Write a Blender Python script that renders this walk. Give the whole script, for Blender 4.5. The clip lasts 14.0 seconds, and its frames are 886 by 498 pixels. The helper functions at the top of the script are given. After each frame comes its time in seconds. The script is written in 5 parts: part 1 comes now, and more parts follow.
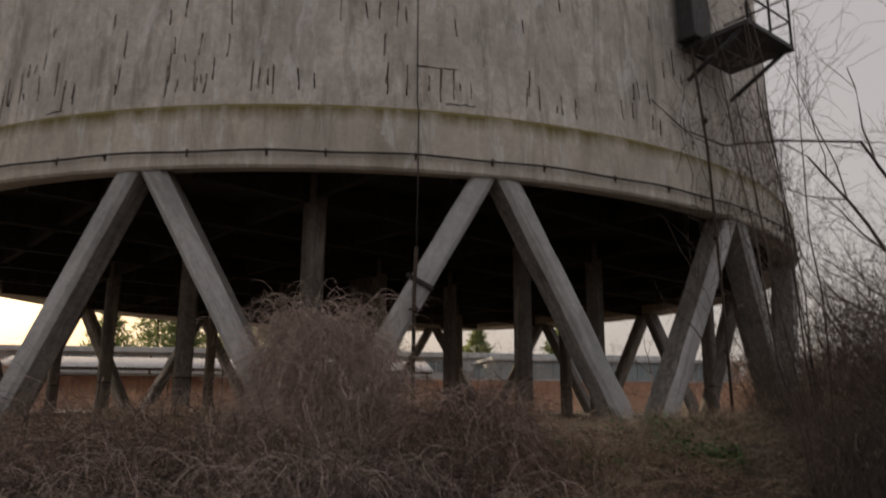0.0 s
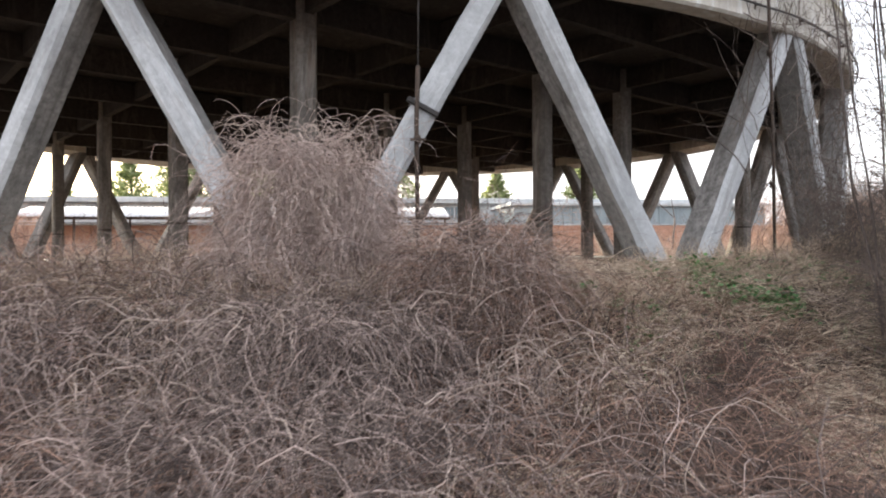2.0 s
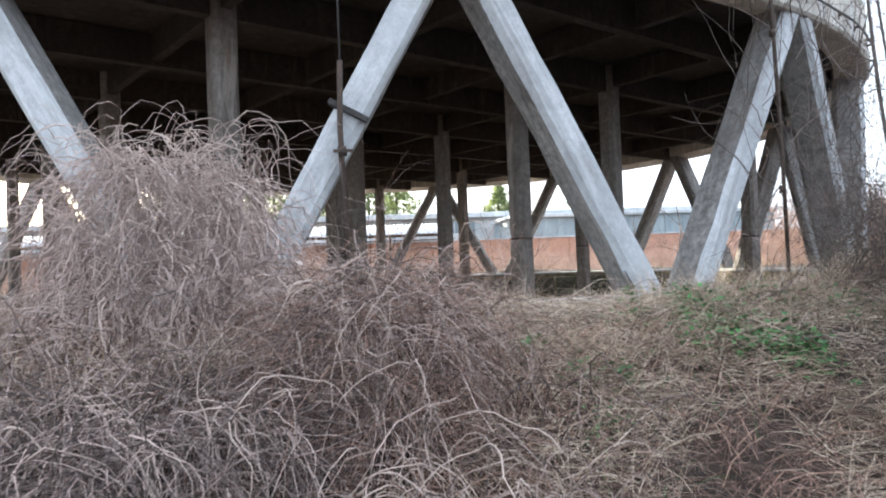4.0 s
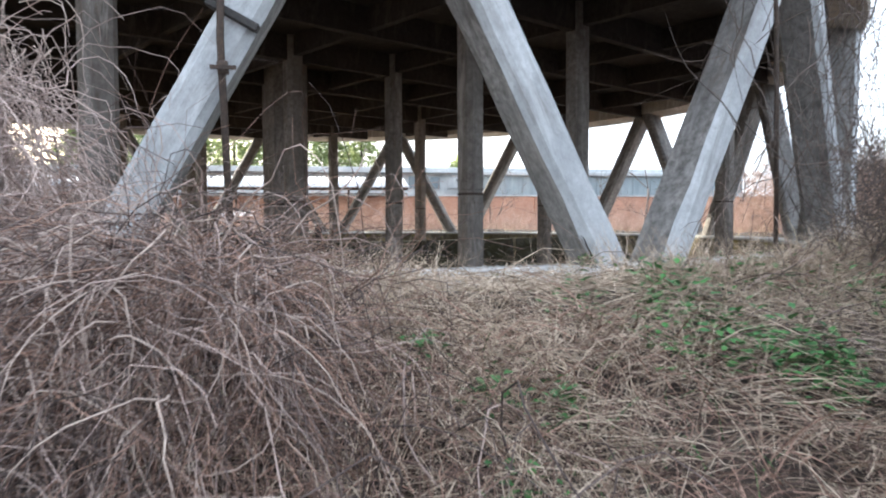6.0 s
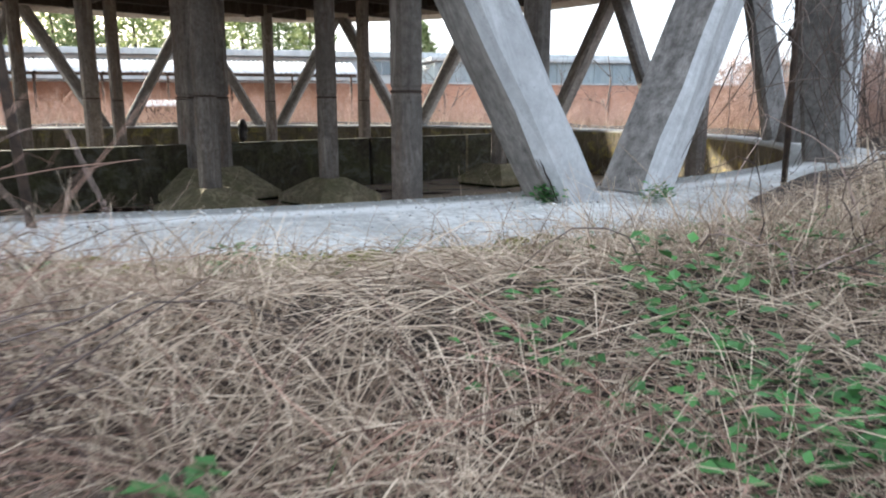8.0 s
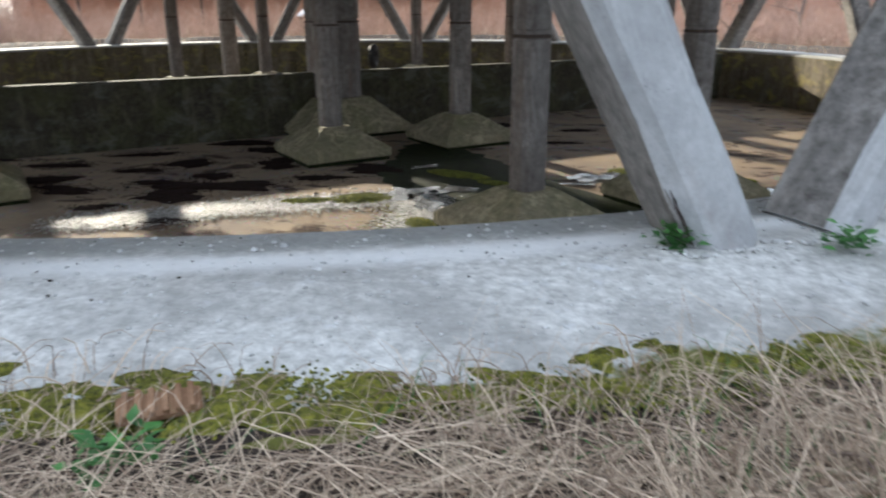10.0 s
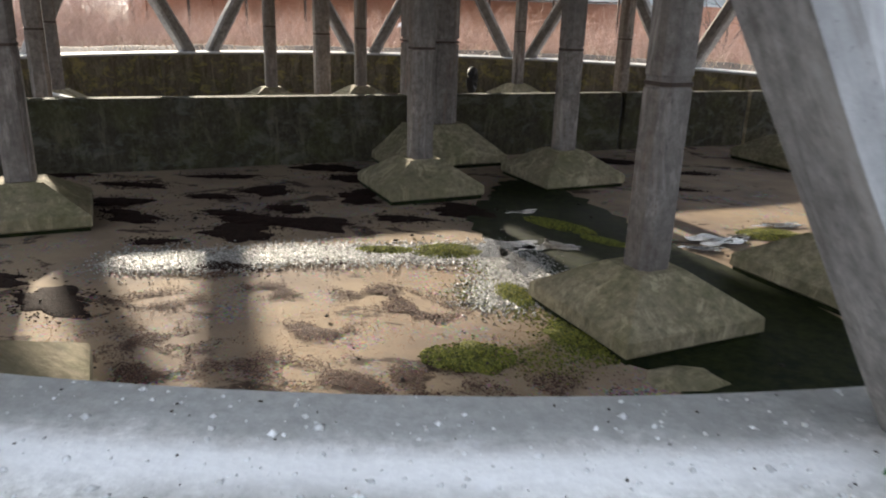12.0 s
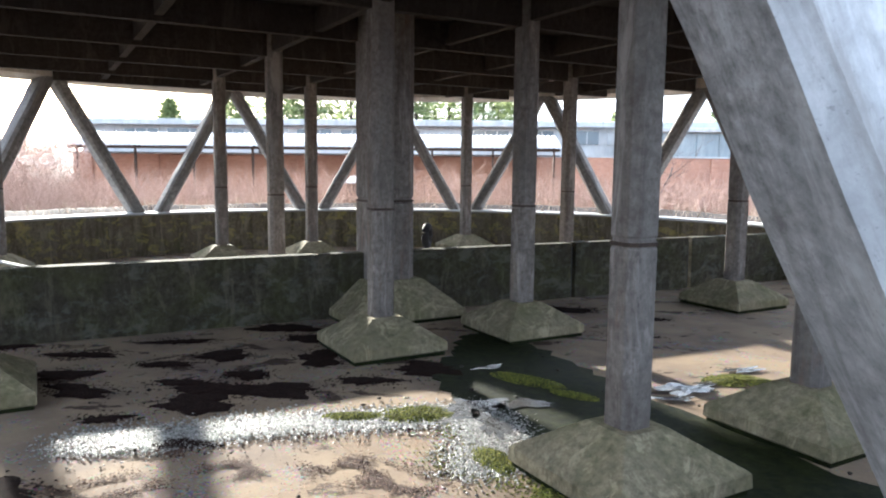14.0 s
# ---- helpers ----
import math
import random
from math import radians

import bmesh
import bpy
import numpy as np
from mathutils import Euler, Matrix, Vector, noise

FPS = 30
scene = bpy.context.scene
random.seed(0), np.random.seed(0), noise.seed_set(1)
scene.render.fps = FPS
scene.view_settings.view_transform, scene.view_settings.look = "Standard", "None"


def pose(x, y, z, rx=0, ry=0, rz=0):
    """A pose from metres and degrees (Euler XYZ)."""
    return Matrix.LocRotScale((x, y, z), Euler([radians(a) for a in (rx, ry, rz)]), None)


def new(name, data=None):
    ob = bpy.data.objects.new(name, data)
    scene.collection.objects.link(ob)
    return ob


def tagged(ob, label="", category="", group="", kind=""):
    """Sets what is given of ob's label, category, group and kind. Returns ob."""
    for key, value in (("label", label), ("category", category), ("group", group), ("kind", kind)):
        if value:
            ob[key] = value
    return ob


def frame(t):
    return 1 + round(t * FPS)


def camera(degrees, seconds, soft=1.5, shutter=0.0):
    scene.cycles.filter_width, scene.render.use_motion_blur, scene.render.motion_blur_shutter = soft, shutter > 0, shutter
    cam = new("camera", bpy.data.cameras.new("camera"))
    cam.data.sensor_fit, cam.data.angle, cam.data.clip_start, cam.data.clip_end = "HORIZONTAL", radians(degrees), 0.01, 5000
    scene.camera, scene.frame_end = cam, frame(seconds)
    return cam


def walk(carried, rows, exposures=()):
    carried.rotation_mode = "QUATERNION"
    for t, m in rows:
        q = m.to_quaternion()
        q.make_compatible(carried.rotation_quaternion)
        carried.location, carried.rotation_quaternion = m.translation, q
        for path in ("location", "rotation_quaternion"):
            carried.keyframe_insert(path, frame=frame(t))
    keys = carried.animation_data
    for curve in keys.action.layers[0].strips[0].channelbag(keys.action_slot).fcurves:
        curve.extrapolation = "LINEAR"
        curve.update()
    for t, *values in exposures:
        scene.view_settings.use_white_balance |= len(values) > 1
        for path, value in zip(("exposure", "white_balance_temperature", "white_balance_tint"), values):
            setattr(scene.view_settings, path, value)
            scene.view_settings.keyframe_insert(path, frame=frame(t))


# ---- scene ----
cam = camera(62.97, 14.0, soft=2.0, shutter=0.4)
PATH = [
    (0, -1.268, -22.742, 0.321, -9.63, 12.14, -0.32),
    (0.5, -1.256, -22.676, 0.324, -10.81, 7.49, 1.46),
    (1, -1.181, -22.406, 0.434, -12.02, 4.02, -0.27),
    (1.5, -1.009, -21.950, 0.249, -9.02, -0.07, 0.43),
    (2, -0.889, -21.428, 0.263, -8.01, 0.15, 0.29),
    (2.2, -0.746, -21.239, 0.328, -8.62, 1.32, 0.84),
    (4.3, 0.170, -19.642, 0.487, -7.18, 1.25, 2.37),
    (4.5, 0.198, -19.532, 0.506, -10.24, -1.29, 1.45),
    (5, 0.384, -19.177, 0.466, -11.28, -1.26, 0.75),
    (5.5, 0.633, -18.781, 0.451, -11.28, -3.88, -1.08),
    (6, 0.804, -18.283, 0.461, -9.77, -2.25, 0.22),
    (6.5, 0.974, -17.868, 0.497, -8.02, -3.34, 0.72),
    (7, 1.093, -17.495, 0.576, -7.29, -6.66, -0.60),
    (7.5, 1.199, -17.045, 0.645, -11.20, -7.23, 0.88),
    (7.7, 1.295, -16.851, 0.664, -13.16, -8.90, 0.18),
    (9.8, 2.172, -15.185, 1.058, -3.52, -16.37, 0.86),
    (10, 2.145, -15.157, 1.172, -0.38, -18.64, 0.11),
    (10.5, 2.096, -14.828, 1.204, 4.68, -18.41, -1.87),
    (11, 2.099, -14.462, 1.304, 4.18, -20.25, -0.59),
    (11.5, 2.090, -14.146, 1.431, 5.13, -19.36, -0.40),
    (12, 2.016, -13.752, 1.374, 7.31, -18.10, -1.73),
    (12.5, 1.862, -13.451, 1.367, 7.46, -20.21, -3.18),
    (13, 1.828, -13.493, 1.429, 5.92, -19.37, -0.75),
    (13.5, 1.780, -13.552, 1.556, 4.19, -10.44, -1.09),
    (14, 1.743, -13.656, 1.519, 2.62, -6.55, -0.55),
]
EXPOSURES = [(0, -0.5, 7300, 17), (0.5, 0.22, 7200, 16), (1.0, 0.82, 6900, 13), (1.5, 1.42, 6500, 12), (2.2, 1.65, 6300, 12), (4.3, 1.96, 5600, 7),
             (7.7, 1.82, 5700, 7), (9.8, 1.48, 5650, 7), (11.3, 1.43, 5900, 9), (12.5, 2.02, 5800, 10), (13.2, 2.35, 5400, 8), (14, 2.3, 5250, 8)]
walk(cam, [(t, pose(x, y, z, 90 + pitch, roll, yaw)) for t, x, y, z, yaw, pitch, roll in PATH], EXPOSURES)

# ---- world and sun: low winter sun ahead of the walk, a little to its left ----
SUN_DIR = Vector((-0.530, 0.848, 0.0)).normalized()
SUN_EL = radians(14.3)
world = bpy.data.worlds.new("sky")
scene.world = world
world.use_nodes = True
wt = world.node_tree
sky = wt.nodes.new("ShaderNodeTexSky")
sky.sky_type = "NISHITA"
sky.sun_disc = False
sky.sun_elevation = SUN_EL
sky.sun_rotation = math.atan2(SUN_DIR.x, SUN_DIR.y)
sky.air_density, sky.dust_density, sky.ozone_density = 1.0, 6.0, 1.0
veil = wt.nodes.new("ShaderNodeMix")
veil.data_type, veil.blend_type = "RGBA", "ADD"
veil.inputs[0].default_value = 1.0
veil.inputs[7].default_value = (4.6, 4.65, 4.75, 1)  # thin even cloud over the whole sky
glow = wt.nodes.new("ShaderNodeMix")
glow.data_type, glow.blend_type = "RGBA", "MULTIPLY"
glow.inputs[0].default_value = 1.0
glow.inputs[7].default_value = (0.5, 0.5, 0.5, 1)  # the cloud veils the clear sky's own glow
wt.links.new(sky.outputs[0], glow.inputs[6])
wt.links.new(glow.outputs[2], veil.inputs[6])
wt.nodes["Background"].inputs["Strength"].default_value = 0.12
wt.links.new(veil.outputs[2], wt.nodes["Background"].inputs["Color"])
sun_data = bpy.data.lights.new("sun", "SUN")
sun_data.energy, sun_data.angle, sun_data.color = 5.0, radians(0.8), (1.0, 0.84, 0.62)
sun = new("sun", sun_data)
sun_vec = SUN_DIR * math.cos(SUN_EL) + Vector((0, 0, math.sin(SUN_EL)))
sun.matrix_world = Matrix.Translation((0, 0, 40)) @ sun_vec.to_track_quat("Z", "Y").to_matrix().to_4x4()


# ---- materials ----
class Mat:
    """A small builder for node materials."""

    def __init__(self, name, rough=0.8, metal=0.0):
        self.m = bpy.data.materials.new(name)
        self.m.use_nodes = True
        self.t = self.m.node_tree
        self.b = self.t.nodes["Principled BSDF"]
        self.b.inputs["Roughness"].default_value = rough
        self.b.inputs["Metallic"].default_value = metal
        self.co = self.t.nodes.new("ShaderNodeNewGeometry").outputs["Position"]

    def node(self, kind, **kw):
        n = self.t.nodes.new(kind)
        for k, v in kw.items():
            n.inputs[k].default_value = v
        return n

    def link(self, a, b):
        self.t.links.new(a, b)

    def coords(self, sx=1, sy=1, sz=1, rot=0, obj=False):
        n = self.t.nodes.new("ShaderNodeMapping")
        n.inputs["Scale"].default_value = (sx, sy, sz)
        n.inputs["Rotation"].default_value = (0, 0, rot)
        if obj:
            off = self.t.nodes.new("ShaderNodeVectorMath")
            off.operation = "ADD"
            spread = self.t.nodes.new("ShaderNodeVectorMath")
            spread.operation = "SCALE"
            spread.inputs["Scale"].default_value = 37.0
            self.link(self.random(), spread.inputs[0])
            self.link(self.t.nodes.new("ShaderNodeTexCoord").outputs["Object"], off.inputs[0])
            self.link(spread.outputs[0], off.inputs[1])
            self.link(off.outputs[0], n.inputs[0])
        else:
            self.link(self.co, n.inputs[0])
        return n.outputs[0]

    def noise(self, scale, co=None, detail=6.0, rough=0.6, dist=0.0):
        n = self.node("ShaderNodeTexNoise", Scale=scale, Detail=detail, Roughness=rough, Distortion=dist)
        self.link(co if co is not None else self.co, n.inputs["Vector"])
        return n.outputs["Fac"]

    def voronoi(self, scale, co=None, out="Distance"):
        n = self.node("ShaderNodeTexVoronoi", Scale=scale)
        self.link(co if co is not None else self.co, n.inputs["Vector"])
        return n.outputs[out]

    def ramp(self, fac, stops):
        n = self.t.nodes.new("ShaderNodeValToRGB")
        el = n.color_ramp.elements
        while len(el) < len(stops):
            el.new(0.5)
        for e, (pos, col) in zip(el, stops):
            e.position = pos
            e.color = (*col, 1) if isinstance(col, tuple) else (col, col, col, 1)
        self.link(fac, n.inputs[0])
        return n.outputs[0]

    def mix(self, fac, a, b, mode="MIX"):
        n = self.t.nodes.new("ShaderNodeMix")
        n.data_type, n.blend_type = "RGBA", mode
        for sock, v in ((n.inputs[0], fac), (n.inputs[6], a), (n.inputs[7], b)):
            if isinstance(v, (int, float)):
                sock.default_value = v if sock.type == "VALUE" else (v, v, v, 1)
            elif isinstance(v, tuple):
                sock.default_value = (*v, 1)
            else:
                self.link(v, sock)
        return n.outputs[2]

    def math(self, op, a, b=0.0):
        n = self.t.nodes.new("ShaderNodeMath")
        n.operation = op
        for sock, v in zip(n.inputs, (a, b)):
            if isinstance(v, (int, float)):
                sock.default_value = v
            else:
                self.link(v, sock)
        return n.outputs[0]

    def random(self):
        return self.t.nodes.new("ShaderNodeObjectInfo").outputs["Random"]

    def island(self):
        return self.t.nodes.new("ShaderNodeNewGeometry").outputs["Random Per Island"]

    def bump(self, height, strength=0.4, dist=0.02):
        n = self.node("ShaderNodeBump", Strength=strength, Distance=dist)
        self.link(height, n.inputs["Height"])
        self.link(n.outputs[0], self.b.inputs["Normal"])

    def color(self, c):
        if isinstance(c, tuple):
            self.b.inputs["Base Color"].default_value = (*c, 1)
        else:
            self.link(c, self.b.inputs["Base Color"])
        return self

    def roughness(self, r):
        self.link(r, self.b.inputs["Roughness"])
        return self


def concrete(name, lo, hi, streak=0.5, dirt=(0.05, 0.05, 0.04), moss=0.0, obj=False, rust=0.0, ledge=False, grime=0.0, lichen=None, wash=0.55):
    m = Mat(name, 0.92)
    m.b.inputs["Specular IOR Level"].default_value = 0.2
    big = m.noise(0.9, m.coords(1, 1, 0.6, obj=obj), 6, 0.65)
    fine = m.noise(11.0, m.coords(obj=obj), 9, 0.75)
    base = m.mix(m.ramp(fine, [(0.36, 0.0), (0.64, 1.0)]), lo, hi)
    base = m.mix(m.ramp(big, [(0.42, 0.0), (0.6, 0.6)]), base, tuple(c * 0.55 for c in hi))
    run = m.noise(1.0, m.coords(4.0, 4.0, 0.42, obj=obj), 8, 0.72, 0.8)
    base = m.mix(m.math("MULTIPLY", m.ramp(run, [(0.5, 0.0), (0.64, 1.0)]), streak), base, dirt)
    pale = m.noise(1.0, m.coords(3.4, 3.4, 0.7, obj=obj), 8, 0.72, 0.8)
    base = m.mix(m.math("MULTIPLY", m.ramp(pale, [(0.54, 0.0), (0.62, 1.0)]), wash), base, tuple(min(0.78, c * 1.4) for c in hi))
    speck = m.noise(48.0, m.coords(obj=obj), 4, 0.8)
    base = m.mix(m.ramp(speck, [(0.6, 0.0), (0.7, 0.55)]), base, tuple(c * 0.35 for c in lo))
    if rust:
        rn = m.noise(1.0, m.coords(2.4, 2.4, 0.5, obj=obj), 5, 0.7)
        base = m.mix(m.math("MULTIPLY", m.ramp(rn, [(0.58, 0.0), (0.75, 1.0)]), rust), base, (0.2, 0.1, 0.045))
    if moss:
        mn = m.noise(1.6, m.coords(obj=obj), 6, 0.7)
        base = m.mix(m.math("MULTIPLY", m.ramp(mn, [(0.42, 0.0), (0.68, 1.0)]), moss), base, (0.09, 0.1, 0.02))
    if grime:
        gn = m.noise(3.2, m.coords(1, 1, 0.7, obj=obj), 10, 0.78, 0.6)
        base = m.mix(m.math("MULTIPLY", m.ramp(gn, [(0.45, 0.0), (0.66, 1.0)]), grime), base, tuple(c * 0.28 for c in lo))
    if lichen:
        ln = m.noise(2.3, m.coords(1, 1, 1.6, obj=obj), 9, 0.7, 0.5)
        base = m.mix(m.math("MULTIPLY", m.ramp(ln, [(0.52, 0.0), (0.62, 1.0)]), lichen[1]), base, lichen[0])
    if ledge:
        sep = m.t.nodes.new("ShaderNodeSeparateXYZ")
        m.link(m.co, sep.inputs[0])
        drip = m.noise(1.0, m.coords(3.0, 3.0, 0.15), 6, 0.7)
        low = m.math("ADD", sep.outputs[2], m.math("MULTIPLY", m.math("SUBTRACT", drip, 0.5), 0.55))
        base = m.mix(m.ramp(m.math("SUBTRACT", low, 4.0), [(0.5, 0.0), (0.66, 0.55), (0.74, 0.92)]), base, (0.15, 0.12, 0.03))
    m.color(base)
    pits = m.voronoi(26.0, m.coords(obj=obj))
    m.bump(m.mix(0.35, fine, pits), 0.55, 0.012)
    return m.m


M_SHELL = concrete("shell_concrete", (0.58, 0.53, 0.48), (0.76, 0.71, 0.65), 0.45, (0.14, 0.12, 0.1), grime=0.4)
M_RING = concrete("ring_concrete", (0.54, 0.49, 0.43), (0.68, 0.62, 0.55), 0.3, (0.16, 0.13, 0.08), 0.12, ledge=True)
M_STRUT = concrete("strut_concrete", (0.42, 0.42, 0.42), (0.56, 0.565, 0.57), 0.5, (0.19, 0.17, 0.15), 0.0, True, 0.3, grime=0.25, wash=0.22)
# Darker copy of the strut concrete: stains plus shade put into the colour.
M_STAIN_SHADE = concrete("stained_shaded_strut_concrete", (0.13, 0.12, 0.112), (0.36, 0.34, 0.32), 0.6, (0.085, 0.072, 0.062), 0.0, True, 0.3, grime=0.35, wash=0.3)
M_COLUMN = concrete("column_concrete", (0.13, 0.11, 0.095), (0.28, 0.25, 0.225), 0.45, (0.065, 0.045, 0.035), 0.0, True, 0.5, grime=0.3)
M_PEDESTAL = concrete("pedestal_concrete", (0.17, 0.145, 0.095), (0.41, 0.35, 0.23), 0.3, (0.08, 0.066, 0.034), 0.45, True, grime=0.25)
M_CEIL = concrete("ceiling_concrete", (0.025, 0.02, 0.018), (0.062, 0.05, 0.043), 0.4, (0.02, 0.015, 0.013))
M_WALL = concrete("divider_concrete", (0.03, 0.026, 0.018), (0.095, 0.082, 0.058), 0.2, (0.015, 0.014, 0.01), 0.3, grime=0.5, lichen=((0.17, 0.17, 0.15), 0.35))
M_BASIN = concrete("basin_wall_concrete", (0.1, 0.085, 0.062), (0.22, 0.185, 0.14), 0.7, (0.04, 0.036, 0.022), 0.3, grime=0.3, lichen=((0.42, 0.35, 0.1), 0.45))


def rim_material():
    m = Mat("rim_concrete", 0.85)
    fine = m.noise(14.0, None, 9, 0.75)
    big = m.noise(1.3, None, 6, 0.65)
    base = m.mix(m.ramp(fine, [(0.35, 0.0), (0.65, 1.0)]), (0.36, 0.355, 0.335), (0.76, 0.75, 0.72))
    base = m.mix(m.ramp(big, [(0.42, 0.0), (0.6, 0.7)]), base, (0.3, 0.293, 0.275))
    speck = m.noise(55.0, None, 4, 0.8)
    base = m.mix(m.ramp(speck, [(0.6, 0.0), (0.72, 0.7)]), base, (0.1, 0.095, 0.09))
    spots = m.noise(5.0, None, 6, 0.7)
    base = m.mix(m.ramp(spots, [(0.58, 0.0), (0.7, 0.7)]), base, (0.66, 0.67, 0.69))
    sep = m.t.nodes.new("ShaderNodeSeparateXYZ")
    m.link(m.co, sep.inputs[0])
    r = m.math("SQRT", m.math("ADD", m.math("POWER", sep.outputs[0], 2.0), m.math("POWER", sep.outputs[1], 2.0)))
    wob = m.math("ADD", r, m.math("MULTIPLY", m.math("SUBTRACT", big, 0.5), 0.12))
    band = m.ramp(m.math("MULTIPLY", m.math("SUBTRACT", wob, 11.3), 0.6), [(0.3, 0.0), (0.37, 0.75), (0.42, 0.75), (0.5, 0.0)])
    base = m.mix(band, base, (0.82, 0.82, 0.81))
    # darker grey towards the inner edge, with an uneven border
    inner_dark = m.ramp(m.math("SUBTRACT", m.math("ADD", r, m.math("MULTIPLY", m.math("SUBTRACT", m.noise(2.2, None, 6, 0.65), 0.5), 0.3)), 11.3), [(0.42, 0.7), (0.56, 0.0)])
    base = m.mix(inner_dark, base, m.mix(fine, (0.2, 0.205, 0.195), (0.34, 0.345, 0.33)))
    edge = m.math("ADD", r, m.math("MULTIPLY", m.math("SUBTRACT", m.noise(1.7, None, 7, 0.7), 0.5), 0.9))
    moss = m.ramp(m.math("MULTIPLY", m.math("SUBTRACT", edge, 12.58), 1.0), [(0.5, 0.0), (0.58, 1.0)])
    mcol = m.mix(m.noise(22.0, None, 6, 0.8), (0.03, 0.035, 0.008), (0.2, 0.2, 0.03))
    base = m.mix(moss, base, mcol)
    m.color(base)
    m.bump(m.mix(0.3, fine, m.voronoi(40.0)), 0.5, 0.01)
    return m.m


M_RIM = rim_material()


def basin_floor_material():
    m = Mat("basin_silt", 0.9)
    m.b.inputs["Specular IOR Level"].default_value = 0.15
    fine = m.noise(30.0, None, 9, 0.8)
    mid = m.noise(3.2, None, 8, 0.72)
    silt = m.mix(fine, (0.22, 0.162, 0.108), (0.42, 0.322, 0.215))
    silt = m.mix(m.ramp(m.noise(0.8, None, 5, 0.6), [(0.4, 0.0), (0.65, 0.75)]), silt, (0.16, 0.12, 0.1))
    wet = m.noise(1.1, m.coords(1.0, 1.6, 1, 0.3), 8, 0.66, 0.6)
    dark = m.ramp(m.math("ADD", m.math("MULTIPLY", wet, 0.75), m.math("MULTIPLY", mid, 0.3)), [(0.575, 0.0), (0.6, 0.9)])
    leaf = m.mix(fine, (0.018, 0.012, 0.01), (0.085, 0.05, 0.036))
    base = m.mix(dark, silt, leaf)
    crumbs = m.voronoi(46.0, None, "Color")
    base = m.mix(m.math("MULTIPLY", m.ramp(m.noise(1.9, None, 8, 0.8), [(0.5, 0.0), (0.62, 1.0)]), 0.55), base, m.mix(0.6, crumbs, (0.2, 0.12, 0.08), "MULTIPLY"))
    m.color(base)
    m.bump(m.mix(0.5, fine, m.voronoi(60.0)), 0.3, 0.008)
    return m.m


M_FLOOR = basin_floor_material()


def simple(name, lo, hi, scale=8.0, rough=0.85, metal=0.0, bump=0.3, stretch=(1, 1, 1), island=0.0, rnd=0.0, spec=0.5, skew=1.0):
    m = Mat(name, rough, metal)
    m.b.inputs["Specular IOR Level"].default_value = spec
    n = m.noise(scale, m.coords(*stretch), 7, 0.7)
    c = m.mix(m.ramp(n, [(0.34, 0.0), (0.66, 1.0)]), lo, hi)
    c = m.mix(m.ramp(m.noise(scale * 0.12), [(0.35, 0.0), (0.7, 0.35)]), c, tuple(v * 0.5 for v in lo))
    if island:
        shade = m.math("POWER", m.island(), skew)
        c = m.mix(m.math("MULTIPLY", shade, island), c, hi)
        c = m.mix(m.math("MULTIPLY", m.math("SUBTRACT", 1.0, shade), island), c, lo)
    if rnd:
        c = m.mix(m.math("MULTIPLY", m.random(), rnd), c, tuple(v * 0.55 for v in lo))
    m.color(c)
    if bump:
        m.bump(n, bump, 0.01)
    return m.m


M_IRON = simple("rusted_iron", (0.035, 0.025, 0.02), (0.1, 0.065, 0.045), 20, 0.75, 0.3)
M_CABLE = simple("black_cable", (0.02, 0.018, 0.018), (0.05, 0.04, 0.035), 20, 0.7)
M_DUCT = simple("dark_painted_steel", (0.02, 0.02, 0.022), (0.05, 0.05, 0.055), 6, 0.55, 0.2)
M_REBAR = simple("rusted_rebar", (0.03, 0.022, 0.018), (0.09, 0.055, 0.04), 30, 0.85, 0.2)
M_EARTH = simple("matted_earth", (0.016, 0.011, 0.008), (0.07, 0.044, 0.03), 5, 0.95, 0, 0.6)
M_STEM = simple("bramble_stem", (0.04, 0.026, 0.022), (0.62, 0.47, 0.41), 3, 0.75, 0, 0, (1, 1, 1), 0.9, skew=1.8)
M_STRAW = simple("dead_grass", (0.19, 0.125, 0.085), (0.82, 0.665, 0.5), 3, 0.8, 0, 0, (1, 1, 1), 0.85)
M_REDTWIG = simple("dead_weed", (0.06, 0.034, 0.026), (0.52, 0.32, 0.235), 3, 0.8, 0, 0, (1, 1, 1), 0.85, skew=1.7)
M_BRUSH = simple("pale_brush", (0.3, 0.19, 0.145), (0.62, 0.44, 0.36), 3, 0.8, 0, 0, (1, 1, 1), 0.7)
M_LEAF = simple("green_weed", (0.03, 0.09, 0.025), (0.1, 0.27, 0.06), 12, 0.6, 0, 0, (1, 1, 1), 0.6)
M_MOSS = simple("moss", (0.02, 0.026, 0.005), (0.3, 0.29, 0.035), 35, 0.95, 0, 1.0)
M_MOSSBIT = simple("moss_tufts", (0.025, 0.034, 0.007), (0.3, 0.3, 0.04), 40, 0.95, 0, 0, (1, 1, 1), 0.8)
M_PALESTEM = simple("pale_bramble_stem", (0.26, 0.19, 0.155), (0.64, 0.51, 0.43), 3, 0.7, 0, 0, (1, 1, 1), 0.6)
M_BARK = simple("bark", (0.05, 0.04, 0.035), (0.14, 0.11, 0.095), 8, 0.9, 0, 0.5, (3, 3, 0.4))
M_VINE = simple("dead_vine", (0.24, 0.175, 0.15), (0.72, 0.56, 0.49), 3, 0.75, 0, 0, (1, 1, 1), 0.75)
M_TWIG = simple("twig", (0.045, 0.033, 0.028), (0.22, 0.165, 0.135), 4, 0.85, 0, 0, (1, 1, 1), 0.6)


